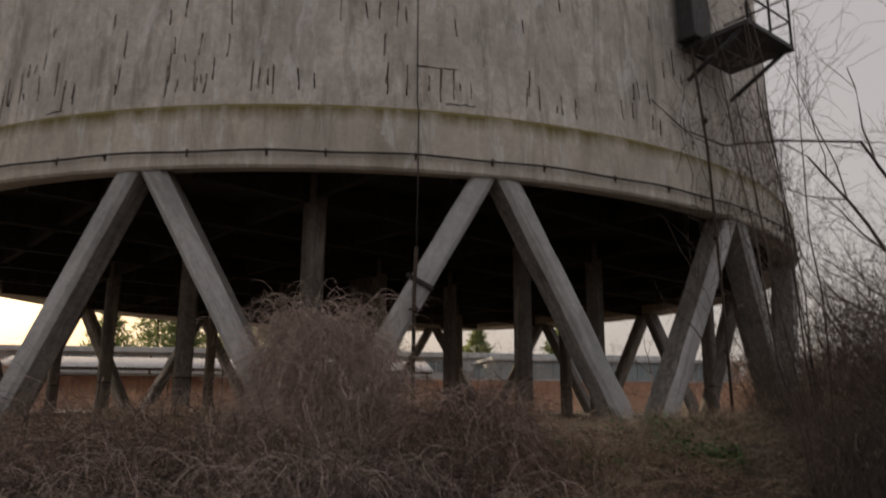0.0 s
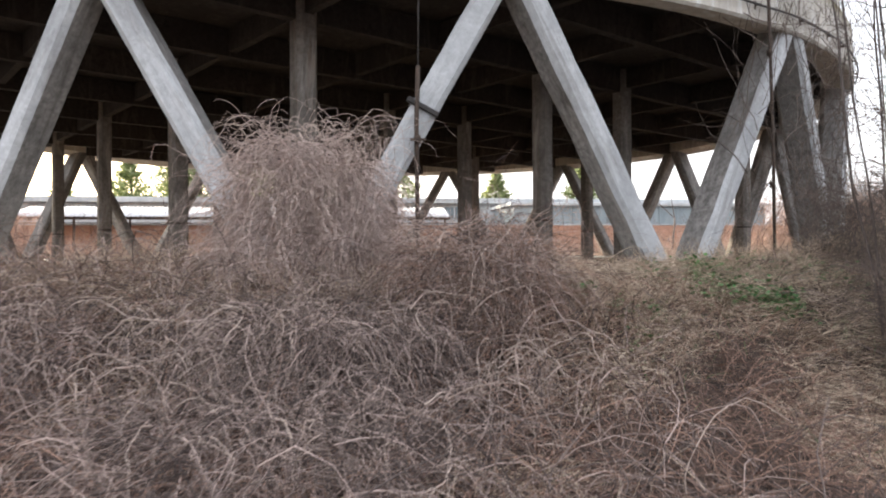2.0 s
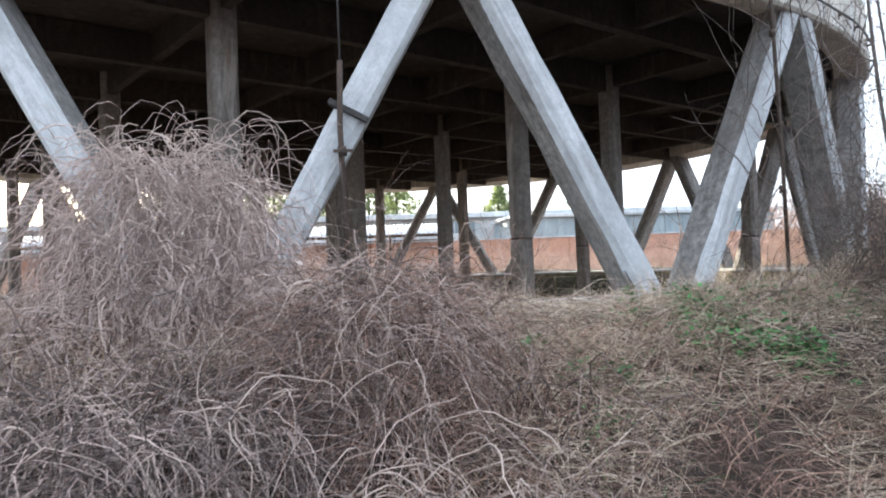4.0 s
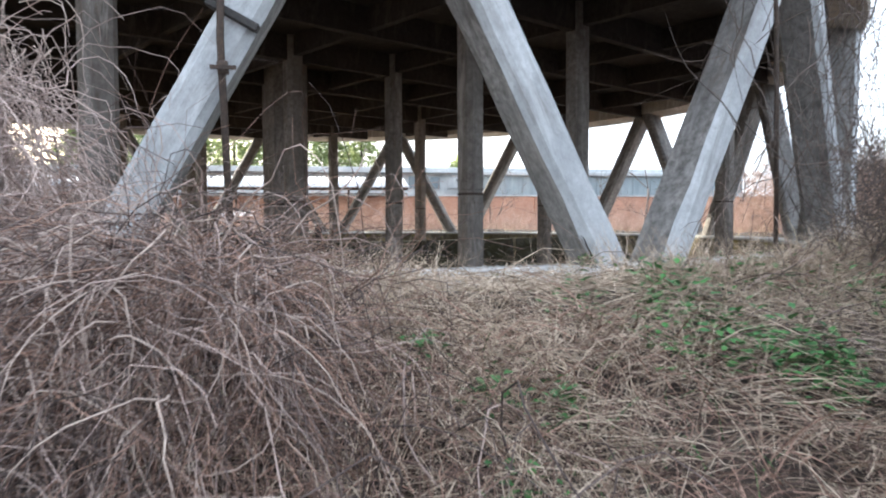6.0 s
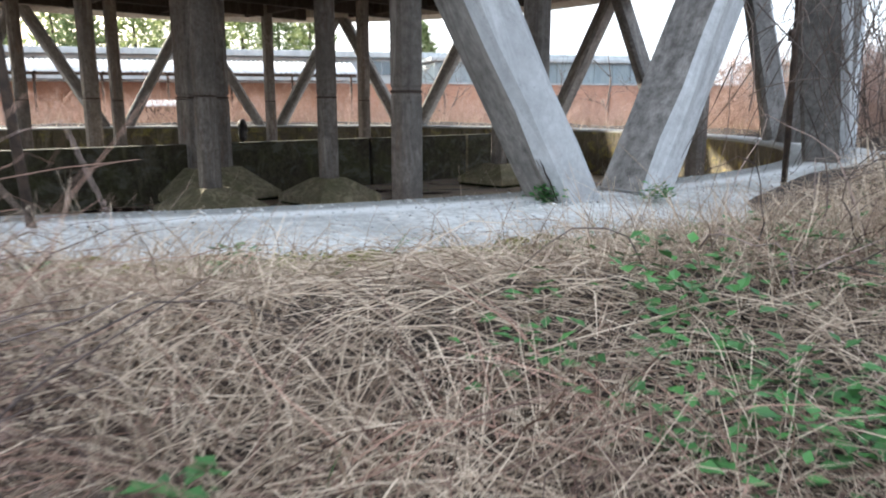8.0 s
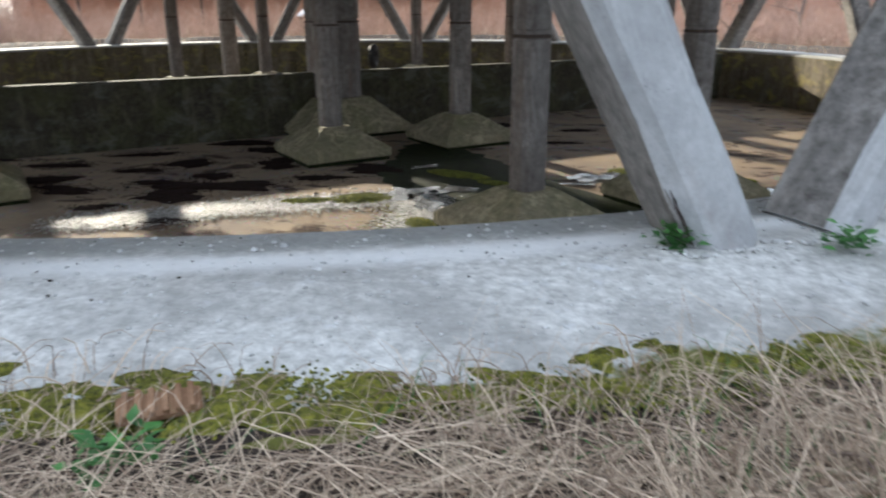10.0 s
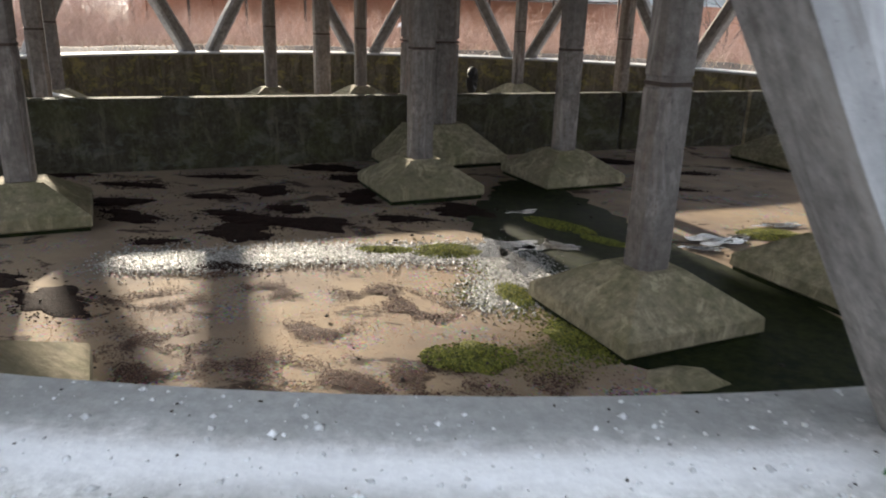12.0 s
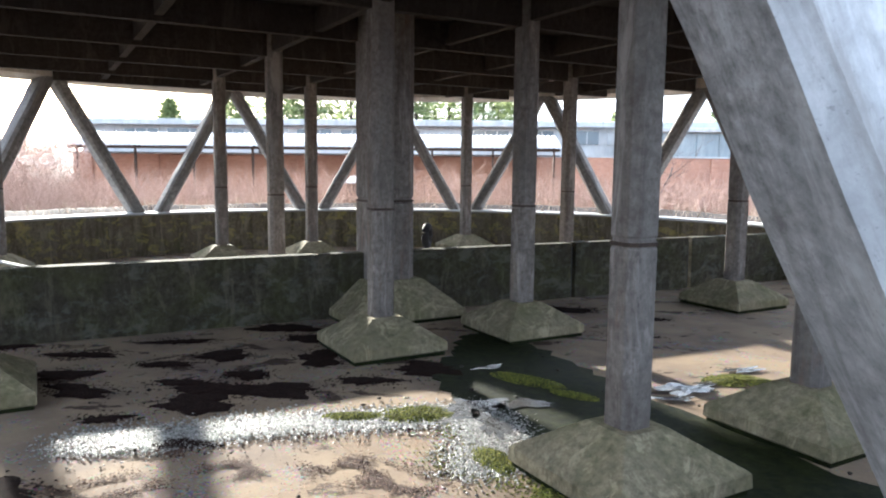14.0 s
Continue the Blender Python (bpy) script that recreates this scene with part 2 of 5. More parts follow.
def pine_material():
    m = Mat("pine_needles", 0.8)
    col = m.mix(m.island(), (0.16, 0.21, 0.08), (0.36, 0.4, 0.2))
    m.color(col)
    tr = m.t.nodes.new("ShaderNodeBsdfTranslucent")
    m.link(col, tr.inputs["Color"])
    mx = m.t.nodes.new("ShaderNodeMixShader")
    mx.inputs[0].default_value = 0.6
    m.link(m.b.outputs[0], mx.inputs[1])
    m.link(tr.outputs[0], mx.inputs[2])
    m.link(mx.outputs[0], m.t.nodes["Material Output"].inputs["Surface"])
    return m.m


M_PINE = pine_material()
M_BRICK = simple("red_brick", (0.4, 0.21, 0.14), (0.54, 0.32, 0.23), 3, 0.9, 0, 0.3, (1, 1, 3))
M_METAL_ROOF = simple("galvanised_sheet", (0.45, 0.45, 0.46), (0.7, 0.7, 0.72), 3, 0.45, 0.4, 0.1)
M_RENDER = simple("grey_cladding", (0.4, 0.42, 0.43), (0.58, 0.6, 0.6), 1.5, 0.85, 0, 0.1, (1, 1, 0.3))
M_PANEL = simple("grey_blue_cladding", (0.22, 0.27, 0.29), (0.34, 0.39, 0.41), 2, 0.7, 0, 0.1, (1, 1, 0.2))
M_YELLOW = simple("yellow_paint", (0.5, 0.4, 0.04), (0.66, 0.55, 0.1), 4, 0.6, 0, 0.2)
M_PEBBLE = simple("pebbles", (0.07, 0.062, 0.052), (0.6, 0.57, 0.53), 20, 0.35, 0, 0, (1, 1, 1), 0.8)
M_GRIT = simple("concrete_crumbs", (0.4, 0.4, 0.39), (0.76, 0.76, 0.75), 20, 0.8, 0, 0, (1, 1, 1), 0.8)
M_DEBRIS = simple("dark_crumbs", (0.012, 0.01, 0.008), (0.06, 0.045, 0.03), 20, 0.8, 0, 0, (1, 1, 1), 0.7)
M_ALGAE = simple("algae_slime", (0.005, 0.008, 0.004), (0.03, 0.036, 0.01), 9, 0.7, 0, 0.8, spec=0.12)
M_LITTER = simple("wet_leaf_litter", (0.006, 0.004, 0.004), (0.045, 0.025, 0.02), 45, 0.95, 0, 0.8, spec=0.08)
M_REDLITTER = simple("red_leaf_litter", (0.035, 0.017, 0.012), (0.16, 0.08, 0.05), 30, 0.85, 0, 0, (1, 1, 1), 0.8)
M_OLDLEAF = simple("dry_leaf", (0.2, 0.1, 0.05), (0.4, 0.24, 0.14), 12, 0.8, 0, 0.3)


def glass_material(name, col, rough):
    m = Mat(name, rough)
    m.color(col)
    m.b.inputs["Specular IOR Level"].default_value = 0.8
    return m.m


def water_material():
    m = Mat("shallow_water", 0.2)
    m.color((0.1, 0.1, 0.098))
    m.b.inputs["Specular IOR Level"].default_value = 0.8
    m.bump(m.mix(0.6, m.noise(22.0, None, 6, 0.7), m.voronoi(34.0)), 0.16, 0.01)
    return m.m


M_WATER = water_material()
M_PANE = glass_material("dusty_window_glass", (0.12, 0.15, 0.17), 0.15)


# ---- mesh helpers ----
def mesh_obj(name, verts, faces, mat, smooth=False):
    me = bpy.data.meshes.new(name)
    me.from_pydata([tuple(v) for v in verts], [], faces)
    me.materials.append(mat)
    if smooth:
        me.polygons.foreach_set("use_smooth", [True] * len(me.polygons))
    me.update()
    return new(name, me)


def np_mesh(name, verts, tris, mat):
    """A mesh object from numpy arrays of vertices and triangles."""
    me = bpy.data.meshes.new(name)
    me.vertices.add(len(verts))
    me.vertices.foreach_set("co", np.asarray(verts, np.float32).ravel())
    me.loops.add(len(tris) * 3)
    me.loops.foreach_set("vertex_index", np.asarray(tris, np.int32).ravel())
    me.polygons.add(len(tris))
    me.polygons.foreach_set("loop_start", np.arange(0, len(tris) * 3, 3, dtype=np.int32))
    me.materials.append(mat)
    me.update(calc_edges=True)
    me.validate()
    return new(name, me)


def part(name, bm, mat, parent=None, label="", smooth=False):
    me = bpy.data.meshes.new(name)
    bm.to_mesh(me)
    bm.free()
    me.materials.append(mat)
    if smooth:
        me.polygons.foreach_set("use_smooth", [True] * len(me.polygons))
    ob = new(name, me)
    if parent is not None:
        ob.parent = parent
    if label:
        tagged(ob, label)
    return ob


def bm_box(bm, sx, sy, sz, m=None, bevel=0.0):
    r = bmesh.ops.create_cube(bm, size=1.0)
    vs = r["verts"]
    bmesh.ops.scale(bm, vec=(sx, sy, sz), verts=vs)
    if bevel:
        es = list({e for v in vs for e in v.link_edges})
        out = bmesh.ops.bevel(bm, geom=es, offset=bevel, segments=1, affect="EDGES")
        vs = list({v for f in out["faces"] for v in f.verts} | {v for v in vs if v.is_valid})
    if m is not None:
        bmesh.ops.transform(bm, matrix=m, verts=vs)
    return vs


def box(name, sx, sy, sz, m, mat, parent=None, bevel=0.0, label=""):
    bm = bmesh.new()
    bm_box(bm, sx, sy, sz, m, bevel)
    return part(name, bm, mat, parent, label)


def tube_bm(bm, pts, rads, n=8, cap=True):
    """A round bar along points."""
    rings = []
    pts = [Vector(q) for q in pts]
    for i, q in enumerate(pts):
        d = (pts[min(i + 1, len(pts) - 1)] - pts[max(i - 1, 0)]).normalized()
        side = d.cross(Vector((0, 0, 1)) if abs(d.z) < 0.95 else Vector((1, 0, 0))).normalized()
        up = side.cross(d)
        r = rads[i] if hasattr(rads, "__len__") else rads
        rings.append([bm.verts.new(q + (side * math.cos(k * 2 * math.pi / n) + up * math.sin(k * 2 * math.pi / n)) * r) for k in range(n)])
    for a, b in zip(rings, rings[1:]):
        for k in range(n):
            bm.faces.new((a[k], a[(k + 1) % n], b[(k + 1) % n], b[k]))
    if cap:
        bm.faces.new(rings[0][::-1])
        bm.faces.new(rings[-1])


def tube(name, pts, rads, mat, parent=None, n=8, label=""):
    bm = bmesh.new()
    tube_bm(bm, pts, rads, n)
    return part(name, bm, mat, parent, label, smooth=True)


def lathe(name, profile, mat, segs=168, a0=0.0, a1=2 * math.pi, closed=True, smooth=True):
    """A closed ring section swept round the tower's axis."""
    n = len(profile)
    full = abs(a1 - a0 - 2 * math.pi) < 1e-6
    cnt = segs if full else segs + 1
    verts, faces = [], []
    for i in range(cnt):
        a = a0 + (a1 - a0) * i / segs
        verts += [(r * math.cos(a), r * math.sin(a), z) for r, z in profile]
    for i in range(segs):
        j = (i + 1) % cnt
        for k in range(n if closed else n - 1):
            k2 = (k + 1) % n
            faces.append((i * n + k, j * n + k, j * n + k2, i * n + k2))
    return mesh_obj(name, verts, faces, mat)


def stems(name, starts, dirs, lengths, radii, mat, seg=7, wander=0.35, droop=0.6, rng=None, sides=3, ground=None):
    """Many thin wandering stems as one mesh. ground: a function of x, y below which stems do not go."""
    rng = rng or np.random.default_rng(1)
    n = len(starts)
    P = np.zeros((n, seg + 1, 3))
    P[:, 0] = starts
    d = dirs / np.linalg.norm(dirs, axis=1, keepdims=True)
    step = (lengths / seg)[:, None]
    curl = rng.normal(0, 1, (n, 3)) * wander * 0.5
    for i in range(seg):
        d = d + curl + rng.normal(0, 1, (n, 3)) * wander
        d[:, 2] -= droop * (i + 1) / seg
        d /= np.linalg.norm(d, axis=1, keepdims=True)
        q = P[:, i] + d * step
        if ground is not None:
            low = ground(q[:, 0], q[:, 1]) + 0.01
            under = q[:, 2] < low
            q[under, 2] = low[under]
            d[under, 2] = np.abs(d[under, 2]) * 0.5
        P[:, i + 1] = q
    T = np.gradient(P, axis=1)
    T /= np.linalg.norm(T, axis=2, keepdims=True) + 1e-9
    ref = np.where(np.abs(T[..., 2:3]) < 0.9, np.array([0, 0, 1.0]), np.array([1.0, 0, 0]))
    S = np.cross(T, ref)
    S /= np.linalg.norm(S, axis=2, keepdims=True) + 1e-9
    U = np.cross(S, T)
    taper = np.linspace(1, 0.35, seg + 1)[None, :, None] * radii[:, None, None]
    rings = [P + (S * math.cos(k * 2 * math.pi / sides) + U * math.sin(k * 2 * math.pi / sides)) * taper for k in range(sides)]
    V = np.stack(rings, 2).reshape(-1, 3)
    base = (np.arange(n) * (seg + 1) * sides)[:, None, None]
    i = np.arange(seg)[None, :, None] * sides
    k = np.arange(sides)[None, None, :]
    k2 = (k + 1) % sides
    a, b, c, e = base + i + k, base + i + k2, base + i + sides + k2, base + i + sides + k
    F = np.concatenate([np.stack([a, b, c], -1).reshape(-1, 3), np.stack([a, c, e], -1).reshape(-1, 3)])
    return np_mesh(name, V, F, mat), P


def blades(name, starts, dirs, lengths, widths, mat, seg=3, droop=0.8, rng=None):
    """Grass blades: tapered, bent ribbons as one mesh."""
    rng = rng or np.random.default_rng(2)
    n = len(starts)
    P = np.zeros((n, seg + 1, 3))
    P[:, 0] = starts
    d = dirs / np.linalg.norm(dirs, axis=1, keepdims=True)
    for i in range(seg):
        q = d.copy()
        q[:, 2] -= droop * i / seg * rng.uniform(0.4, 1.4, n)
        q += rng.normal(0, 0.12, (n, 3))
        q /= np.linalg.norm(q, axis=1, keepdims=True)
        P[:, i + 1] = P[:, i] + q * (lengths / seg)[:, None]
        d = q
    side = rng.normal(0, 1, (n, 3))
    side[:, 2] *= 0.3
    side -= dirs * np.sum(side * dirs, 1, keepdims=True) / np.sum(dirs * dirs, 1, keepdims=True)
    side /= np.linalg.norm(side, axis=1, keepdims=True)
    tap = np.linspace(1, 0.25, seg + 1)[None, :, None] * widths[:, None, None] * 0.5
    V = np.stack([P - side[:, None] * tap, P + side[:, None] * tap], 2).reshape(-1, 3)
    base = (np.arange(n) * (seg + 1) * 2)[:, None]
    i = np.arange(seg)[None] * 2
    a, b, c, e = base + i, base + i + 1, base + i + 3, base + i + 2
    F = np.concatenate([np.stack([a, b, c], -1).reshape(-1, 3), np.stack([a, c, e], -1).reshape(-1, 3)])
    return np_mesh(name, V, F, mat)


# ---- the lie of the land: a mound round the basin, level beyond ----
PROFILE_R = [11.0, 13.0, 13.2, 13.5, 13.9, 14.4, 15.2, 16.6, 18.5, 22.5, 40.0, 900.0]
PROFILE_Z = [-0.15, -0.13, -0.11, -0.1, -0.03, 0.07, -0.16, -0.84, -1.14, -1.25, -1.3, -1.3]


def ground_z(x, y):
    x, y = np.asarray(x, float), np.asarray(y, float)
    r = np.hypot(x, y)
    z = np.interp(r, PROFILE_R, PROFILE_Z)
    amp = np.interp(r, [13.0, 13.5, 16, 60, 200], [0.0, 0.02, 0.07, 0.12, 0.0])
    # soil banked over the rim on the east side of the way
    side = np.clip((x - 4.3) / 1.6, 0, 1) * np.clip((-y - 6.0) / 3.0, 0, 1)
    z = z + 0.3 * side * side * (3 - 2 * side) * np.interp(r, [12.35, 12.8, 14.6, 16.0], [0.0, 1.0, 1.0, 0.0])
    return z + amp * (np.sin(x * 1.7 + 1.3 * np.sin(y * 1.1)) * 0.6 + np.sin(y * 2.3 + x * 0.6) * 0.5 + np.sin(x * 4.1 - y * 3.3) * 0.25)


def build_ground():
    radii = np.concatenate([np.linspace(12.4, 24, 96), np.geomspace(24.5, 900, 50)])
    segs = 360
    ang = np.linspace(0, 2 * np.pi, segs, endpoint=False)
    X, Y = radii[:, None] * np.cos(ang), radii[:, None] * np.sin(ang)
    V = np.stack([X, Y, ground_z(X, Y)], -1).reshape(-1, 3)
    i, j = np.meshgrid(np.arange(len(radii) - 1), np.arange(segs), indexing="ij")
    a, b = i * segs + j, i * segs + (j + 1) % segs
    c, e = b + segs, a + segs
    F = np.concatenate([np.stack([a, e, c], -1).reshape(-1, 3), np.stack([a, c, b], -1).reshape(-1, 3)])
    ob = np_mesh("ground", V, F, M_EARTH)
    tagged(ob, "brown earth under matted dead grass", "ground", kind="structure")


build_ground()

# ---- basin: floor, ring wall with a broad rim, dividing wall ----
FLOOR_Z = -1.3
R_IN, R_NODE, R_TOP, SOFFIT = 11.45, 12.0, 12.08, 3.84
N_V = 14
PHI0 = radians(-70.85)
GRID = radians(28.5)
GA = Vector((math.cos(GRID), math.sin(GRID), 0))
GB = Vector((-math.sin(GRID), math.cos(GRID), 0))


def gp(u, v, z=0.0):
    return GA * u + GB * v + Vector((0, 0, z))


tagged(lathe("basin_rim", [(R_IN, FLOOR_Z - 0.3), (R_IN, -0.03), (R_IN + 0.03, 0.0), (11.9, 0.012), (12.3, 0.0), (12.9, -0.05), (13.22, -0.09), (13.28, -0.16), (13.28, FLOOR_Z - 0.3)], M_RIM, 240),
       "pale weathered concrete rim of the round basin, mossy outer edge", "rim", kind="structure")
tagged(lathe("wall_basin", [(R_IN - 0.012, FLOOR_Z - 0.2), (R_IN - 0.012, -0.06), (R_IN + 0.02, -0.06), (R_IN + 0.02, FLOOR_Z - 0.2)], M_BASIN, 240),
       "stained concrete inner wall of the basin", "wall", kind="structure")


def build_basin_floor():
    rr = np.linspace(0.0, R_IN + 0.05, 60)
    segs = 160
    ang = np.linspace(0, 2 * np.pi, segs, endpoint=False)
    X, Y = rr[:, None] * np.cos(ang), rr[:, None] * np.sin(ang)
    Z = FLOOR_Z + 0.004 * np.sin(X * 1.3 + Y) + 0.003 * np.sin(Y * 2.1 - X * 0.7)
    V = np.stack([X, Y, Z], -1).reshape(-1, 3)
    i, j = np.meshgrid(np.arange(len(rr) - 1), np.arange(segs), indexing="ij")
    a, b = i * segs + j, i * segs + (j + 1) % segs
    c, e = b + segs, a + segs
    F = np.concatenate([np.stack([a, e, c], -1).reshape(-1, 3), np.stack([a, c, b], -1).reshape(-1, 3)])
    tagged(np_mesh("floor", V, F, M_FLOOR), "silted basin floor with dark leaf litter", "floor", kind="structure")


build_basin_floor()


def divider():
    top = -0.1
    slits = [(-11.25, 4.28), (4.38, 7.62), (7.74, 11.25)]
    for n, (u0, u1) in enumerate(slits):
        bm = bmesh.new()
        bm_box(bm, u1 - u0, 0.28, top - FLOOR_Z + 0.2, Matrix.Translation(gp((u0 + u1) / 2, 0, (top + FLOOR_Z - 0.2) / 2)) @ Matrix.Rotation(GRID, 4, "Z"), 0.015)
        tagged(part("wall_divider_%d" % (n + 1), bm, M_WALL), "low dark concrete dividing wall across the basin", "wall", kind="structure")
    for u in (4.33, 7.68):
        g = box("sluice_board", 0.09, 0.08, top - FLOOR_Z - 0.1, Matrix.Translation(gp(u, 0, (top + FLOOR_Z - 0.1) / 2)) @ Matrix.Rotation(GRID, 4, "Z"), M_DUCT)
        tagged(g, "black slot board between two lengths of wall", "board", "slot boards")


divider()


# ---- cooling tower ----
def build_tower():
    tower = tagged(new("cooling_tower"), "round weathered concrete cooling tower standing on slanting struts", "tower")
    shell = lathe("shell", [(12.16, 4.84), (12.1, 6.5), (12.02, 9.0), (11.85, 13.0), (11.6, 17.0), (11.35, 17.0), (11.6, 13.0), (11.77, 9.0), (11.85, 6.5), (11.9, 4.84)], M_SHELL, 180)
    shell.parent = tower
    ring = lathe("ring_beam", [(11.8, SOFFIT + 0.04), (12.36, SOFFIT - 0.08), (12.4, SOFFIT - 0.04), (12.38, 4.72), (12.3, 4.8), (12.17, 4.84), (11.8, 4.84)], M_RING, 180)
    ring.parent = tower
    tagged(ring, "thick pale ring beam with a mossy ledge")
    for k in range(N_V):
        for side in (-1, 1):
            a0 = PHI0 + k * 2 * math.pi / N_V
            a1 = a0 + side * math.pi / N_V
            d0, d1 = side * 0.35 / R_NODE, -side * 0.11 / R_TOP
            p0 = Vector((R_NODE * math.cos(a0 + d0), R_NODE * math.sin(a0 + d0), -0.05))
            p1 = Vector((R_TOP * math.cos(a1 + d1), R_TOP * math.sin(a1 + d1), SOFFIT + 0.08))
            ax = (p1 - p0).normalized()
            am = (a0 + a1) / 2
            radial = Vector((math.cos(am), math.sin(am), 0))
            sx = ax.cross(radial).normalized()
            sy = sx.cross(ax)
            w, h, c = 0.18, 0.26, 0.07
            sec = [(-w, -h + c), (-w, h - c), (-w + c, h), (w - c, h), (w, h - c), (w, -h + c), (w - c, -h), (-w + c, -h)]
            rnd = random.Random(k * 2 + side)
            verts, faces = [], []
            n = 10
            for i in range(n + 1):
                f = i / n
                q = p0.lerp(p1, f)
                for sxx, syy in sec:
                    jit = rnd.uniform(-0.008, 0.008)
                    verts.append(q + sx * (sxx + jit) + sy * (syy + jit))
            for i in range(n):
                for j in range(8):
                    faces.append((i * 8 + j, i * 8 + (j + 1) % 8, (i + 1) * 8 + (j + 1) % 8, (i + 1) * 8 + j))
            faces += [tuple(range(8))[::-1], tuple(n * 8 + j for j in range(8))]
            place = Matrix((sx, sy, ax)).transposed().to_4x4()
            place.translation = p0
            back = place.inverted()
            st = mesh_obj("strut", [back @ v for v in verts], faces, M_STRUT)
            st.data.materials.append(M_STAIN_SHADE)  # stained sides and inner face, their shade put into the colour; outer face paler
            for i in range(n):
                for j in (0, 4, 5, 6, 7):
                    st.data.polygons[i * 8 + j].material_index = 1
            st.parent = tower
            st.matrix_basis = place
    return tower, shell, ring


tower, shell, ring_beam = build_tower()


POSTS = radians(31.9)  # the columns stand on a square grid, turned like this
POST_LINES = [-6.6, -1.21, 1.43, 6.81]
ROW_LINES = [-7.86, -2.53, 2.95, 8.27]
V_LINES = [-10.4, -7.86, -5.2, -2.53, 0.21, 2.95, 5.6, 8.27, 10.6]
U_LINES = [-9.4, -6.6, -3.9, -1.21, 1.43, 4.1, 6.81, 9.5]


def post_at(u, v, z=0.0):
    c, s = math.cos(POSTS), math.sin(POSTS)
    return Vector((u * c - v * s, u * s + v * c, z))


def build_ceiling():
    bm = bmesh.new()
    rot = Matrix.Rotation(POSTS, 4, "Z")
    bmesh.ops.create_circle(bm, cap_ends=True, segments=96, radius=11.85, matrix=Matrix.Translation((0, 0, 4.3)))
    bmesh.ops.create_circle(bm, cap_ends=True, segments=96, radius=11.85, matrix=Matrix.Translation((0, 0, 4.4)))
    for v in V_LINES:
        half = math.sqrt(11.8 ** 2 - v * v)
        bm_box(bm, 2 * half, 0.17, 0.5, Matrix.Translation(post_at(0, v, 4.03)) @ rot)
    for u in U_LINES:
        half = math.sqrt(11.8 ** 2 - u * u)
        bm_box(bm, 0.14, 2 * half, 0.4, Matrix.Translation(post_at(u, 0, 4.07)) @ rot)
    tagged(part("ceiling", bm, M_CEIL), "dark slab on crossing concrete beams", "ceiling", kind="structure")


build_ceiling()


# ---- inner columns on pyramid pedestals ----
def build_column(at, shaft=0.2, wide=1.0):
    col = tagged(new("concrete_column"), "tall chamfered concrete column on a mossy pyramid pedestal" if wide == 1.0 else "broad dark central column rising through the dividing wall", "column", "columns in the basin")
    col.matrix_basis = Matrix.Translation((at[0], at[1], FLOOR_Z)) @ Matrix.Rotation(POSTS, 4, "Z")
    foot = 0.55 if wide == 1.0 else 0.72
    corners = ((-1, -1), (1, -1), (1, 1), (-1, 1))
    s, t = 0.76 * wide, shaft + 0.08

    def ring(bm, half, z):
        return [bm.verts.new((x * half, y * half, z)) for x, y in corners]

    bm = bmesh.new()
    levels = [ring(bm, s * 0.97, 0.055), ring(bm, s, 0.075), ring(bm, s * 0.99, 0.2), ring(bm, s * 0.955, 0.225), ring(bm, t, foot - 0.01)]
    for a, b in zip(levels, levels[1:]):
        for k in range(4):
            bm.faces.new((a[k], a[(k + 1) % 4], b[(k + 1) % 4], b[k]))
    bm.faces.new(levels[-1])
    bm.faces.new(levels[0][::-1])
    part("pedestal", bm, M_PEDESTAL, col, "mossy pyramid pedestal on a square plinth")
    # Recessed algae-dark base: slime, and the plinth's shadow line put into its colour.
    bm = bmesh.new()
    bm_box(bm, 2 * s * 0.96, 2 * s * 0.96, 0.11, Matrix.Translation((0, 0, 0.01)))
    part("slimy_footing", bm, M_ALGAE, col, "dark slimy footing, coloured for the shade line under the plinth")
    bm = bmesh.new()
    w, c = shaft, shaft * 0.38
    sec = [(-w, -w + c), (-w, w - c), (-w + c, w), (w - c, w), (w, w - c), (w, -w + c), (w - c, -w), (-w + c, -w)][::-1]
    zs = [foot - 0.06, 2.12, 2.14, 2.22, 2.24, 4.29 - FLOOR_Z]
    ks = [1.0, 1.0, 0.93, 0.93, 1.0, 1.0]
    rings = [[bm.verts.new((x * k, y * k, z)) for x, y in sec] for z, k in zip(zs, ks)]
    for a, b in zip(rings, rings[1:]):
        for k in range(8):
            bm.faces.new((a[k], a[(k + 1) % 8], b[(k + 1) % 8], b[k]))
    bm.faces.new(rings[-1])
    bm.faces.new(rings[0][::-1])
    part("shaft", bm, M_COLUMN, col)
    bm = bmesh.new()
    k = 1.02
    r0 = [bm.verts.new((x * k, y * k, 2.15)) for x, y in sec]
    r1 = [bm.verts.new((x * k, y * k, 2.185)) for x, y in sec]
    for i in range(8):
        bm.faces.new((r0[i], r0[(i + 1) % 8], r1[(i + 1) % 8], r1[i]))
    bm.faces.new(r0[::-1])
    bm.faces.new(r1)
    part("strap", bm, M_IRON, col, "rusted iron strap round the joint")
    return col


for v in ROW_LINES:
    for u in POST_LINES:
        build_column(post_at(u, v), 0.172 if v < 0 else 0.162)
build_column(post_at(0.0, -0.05), 0.46, 1.5)


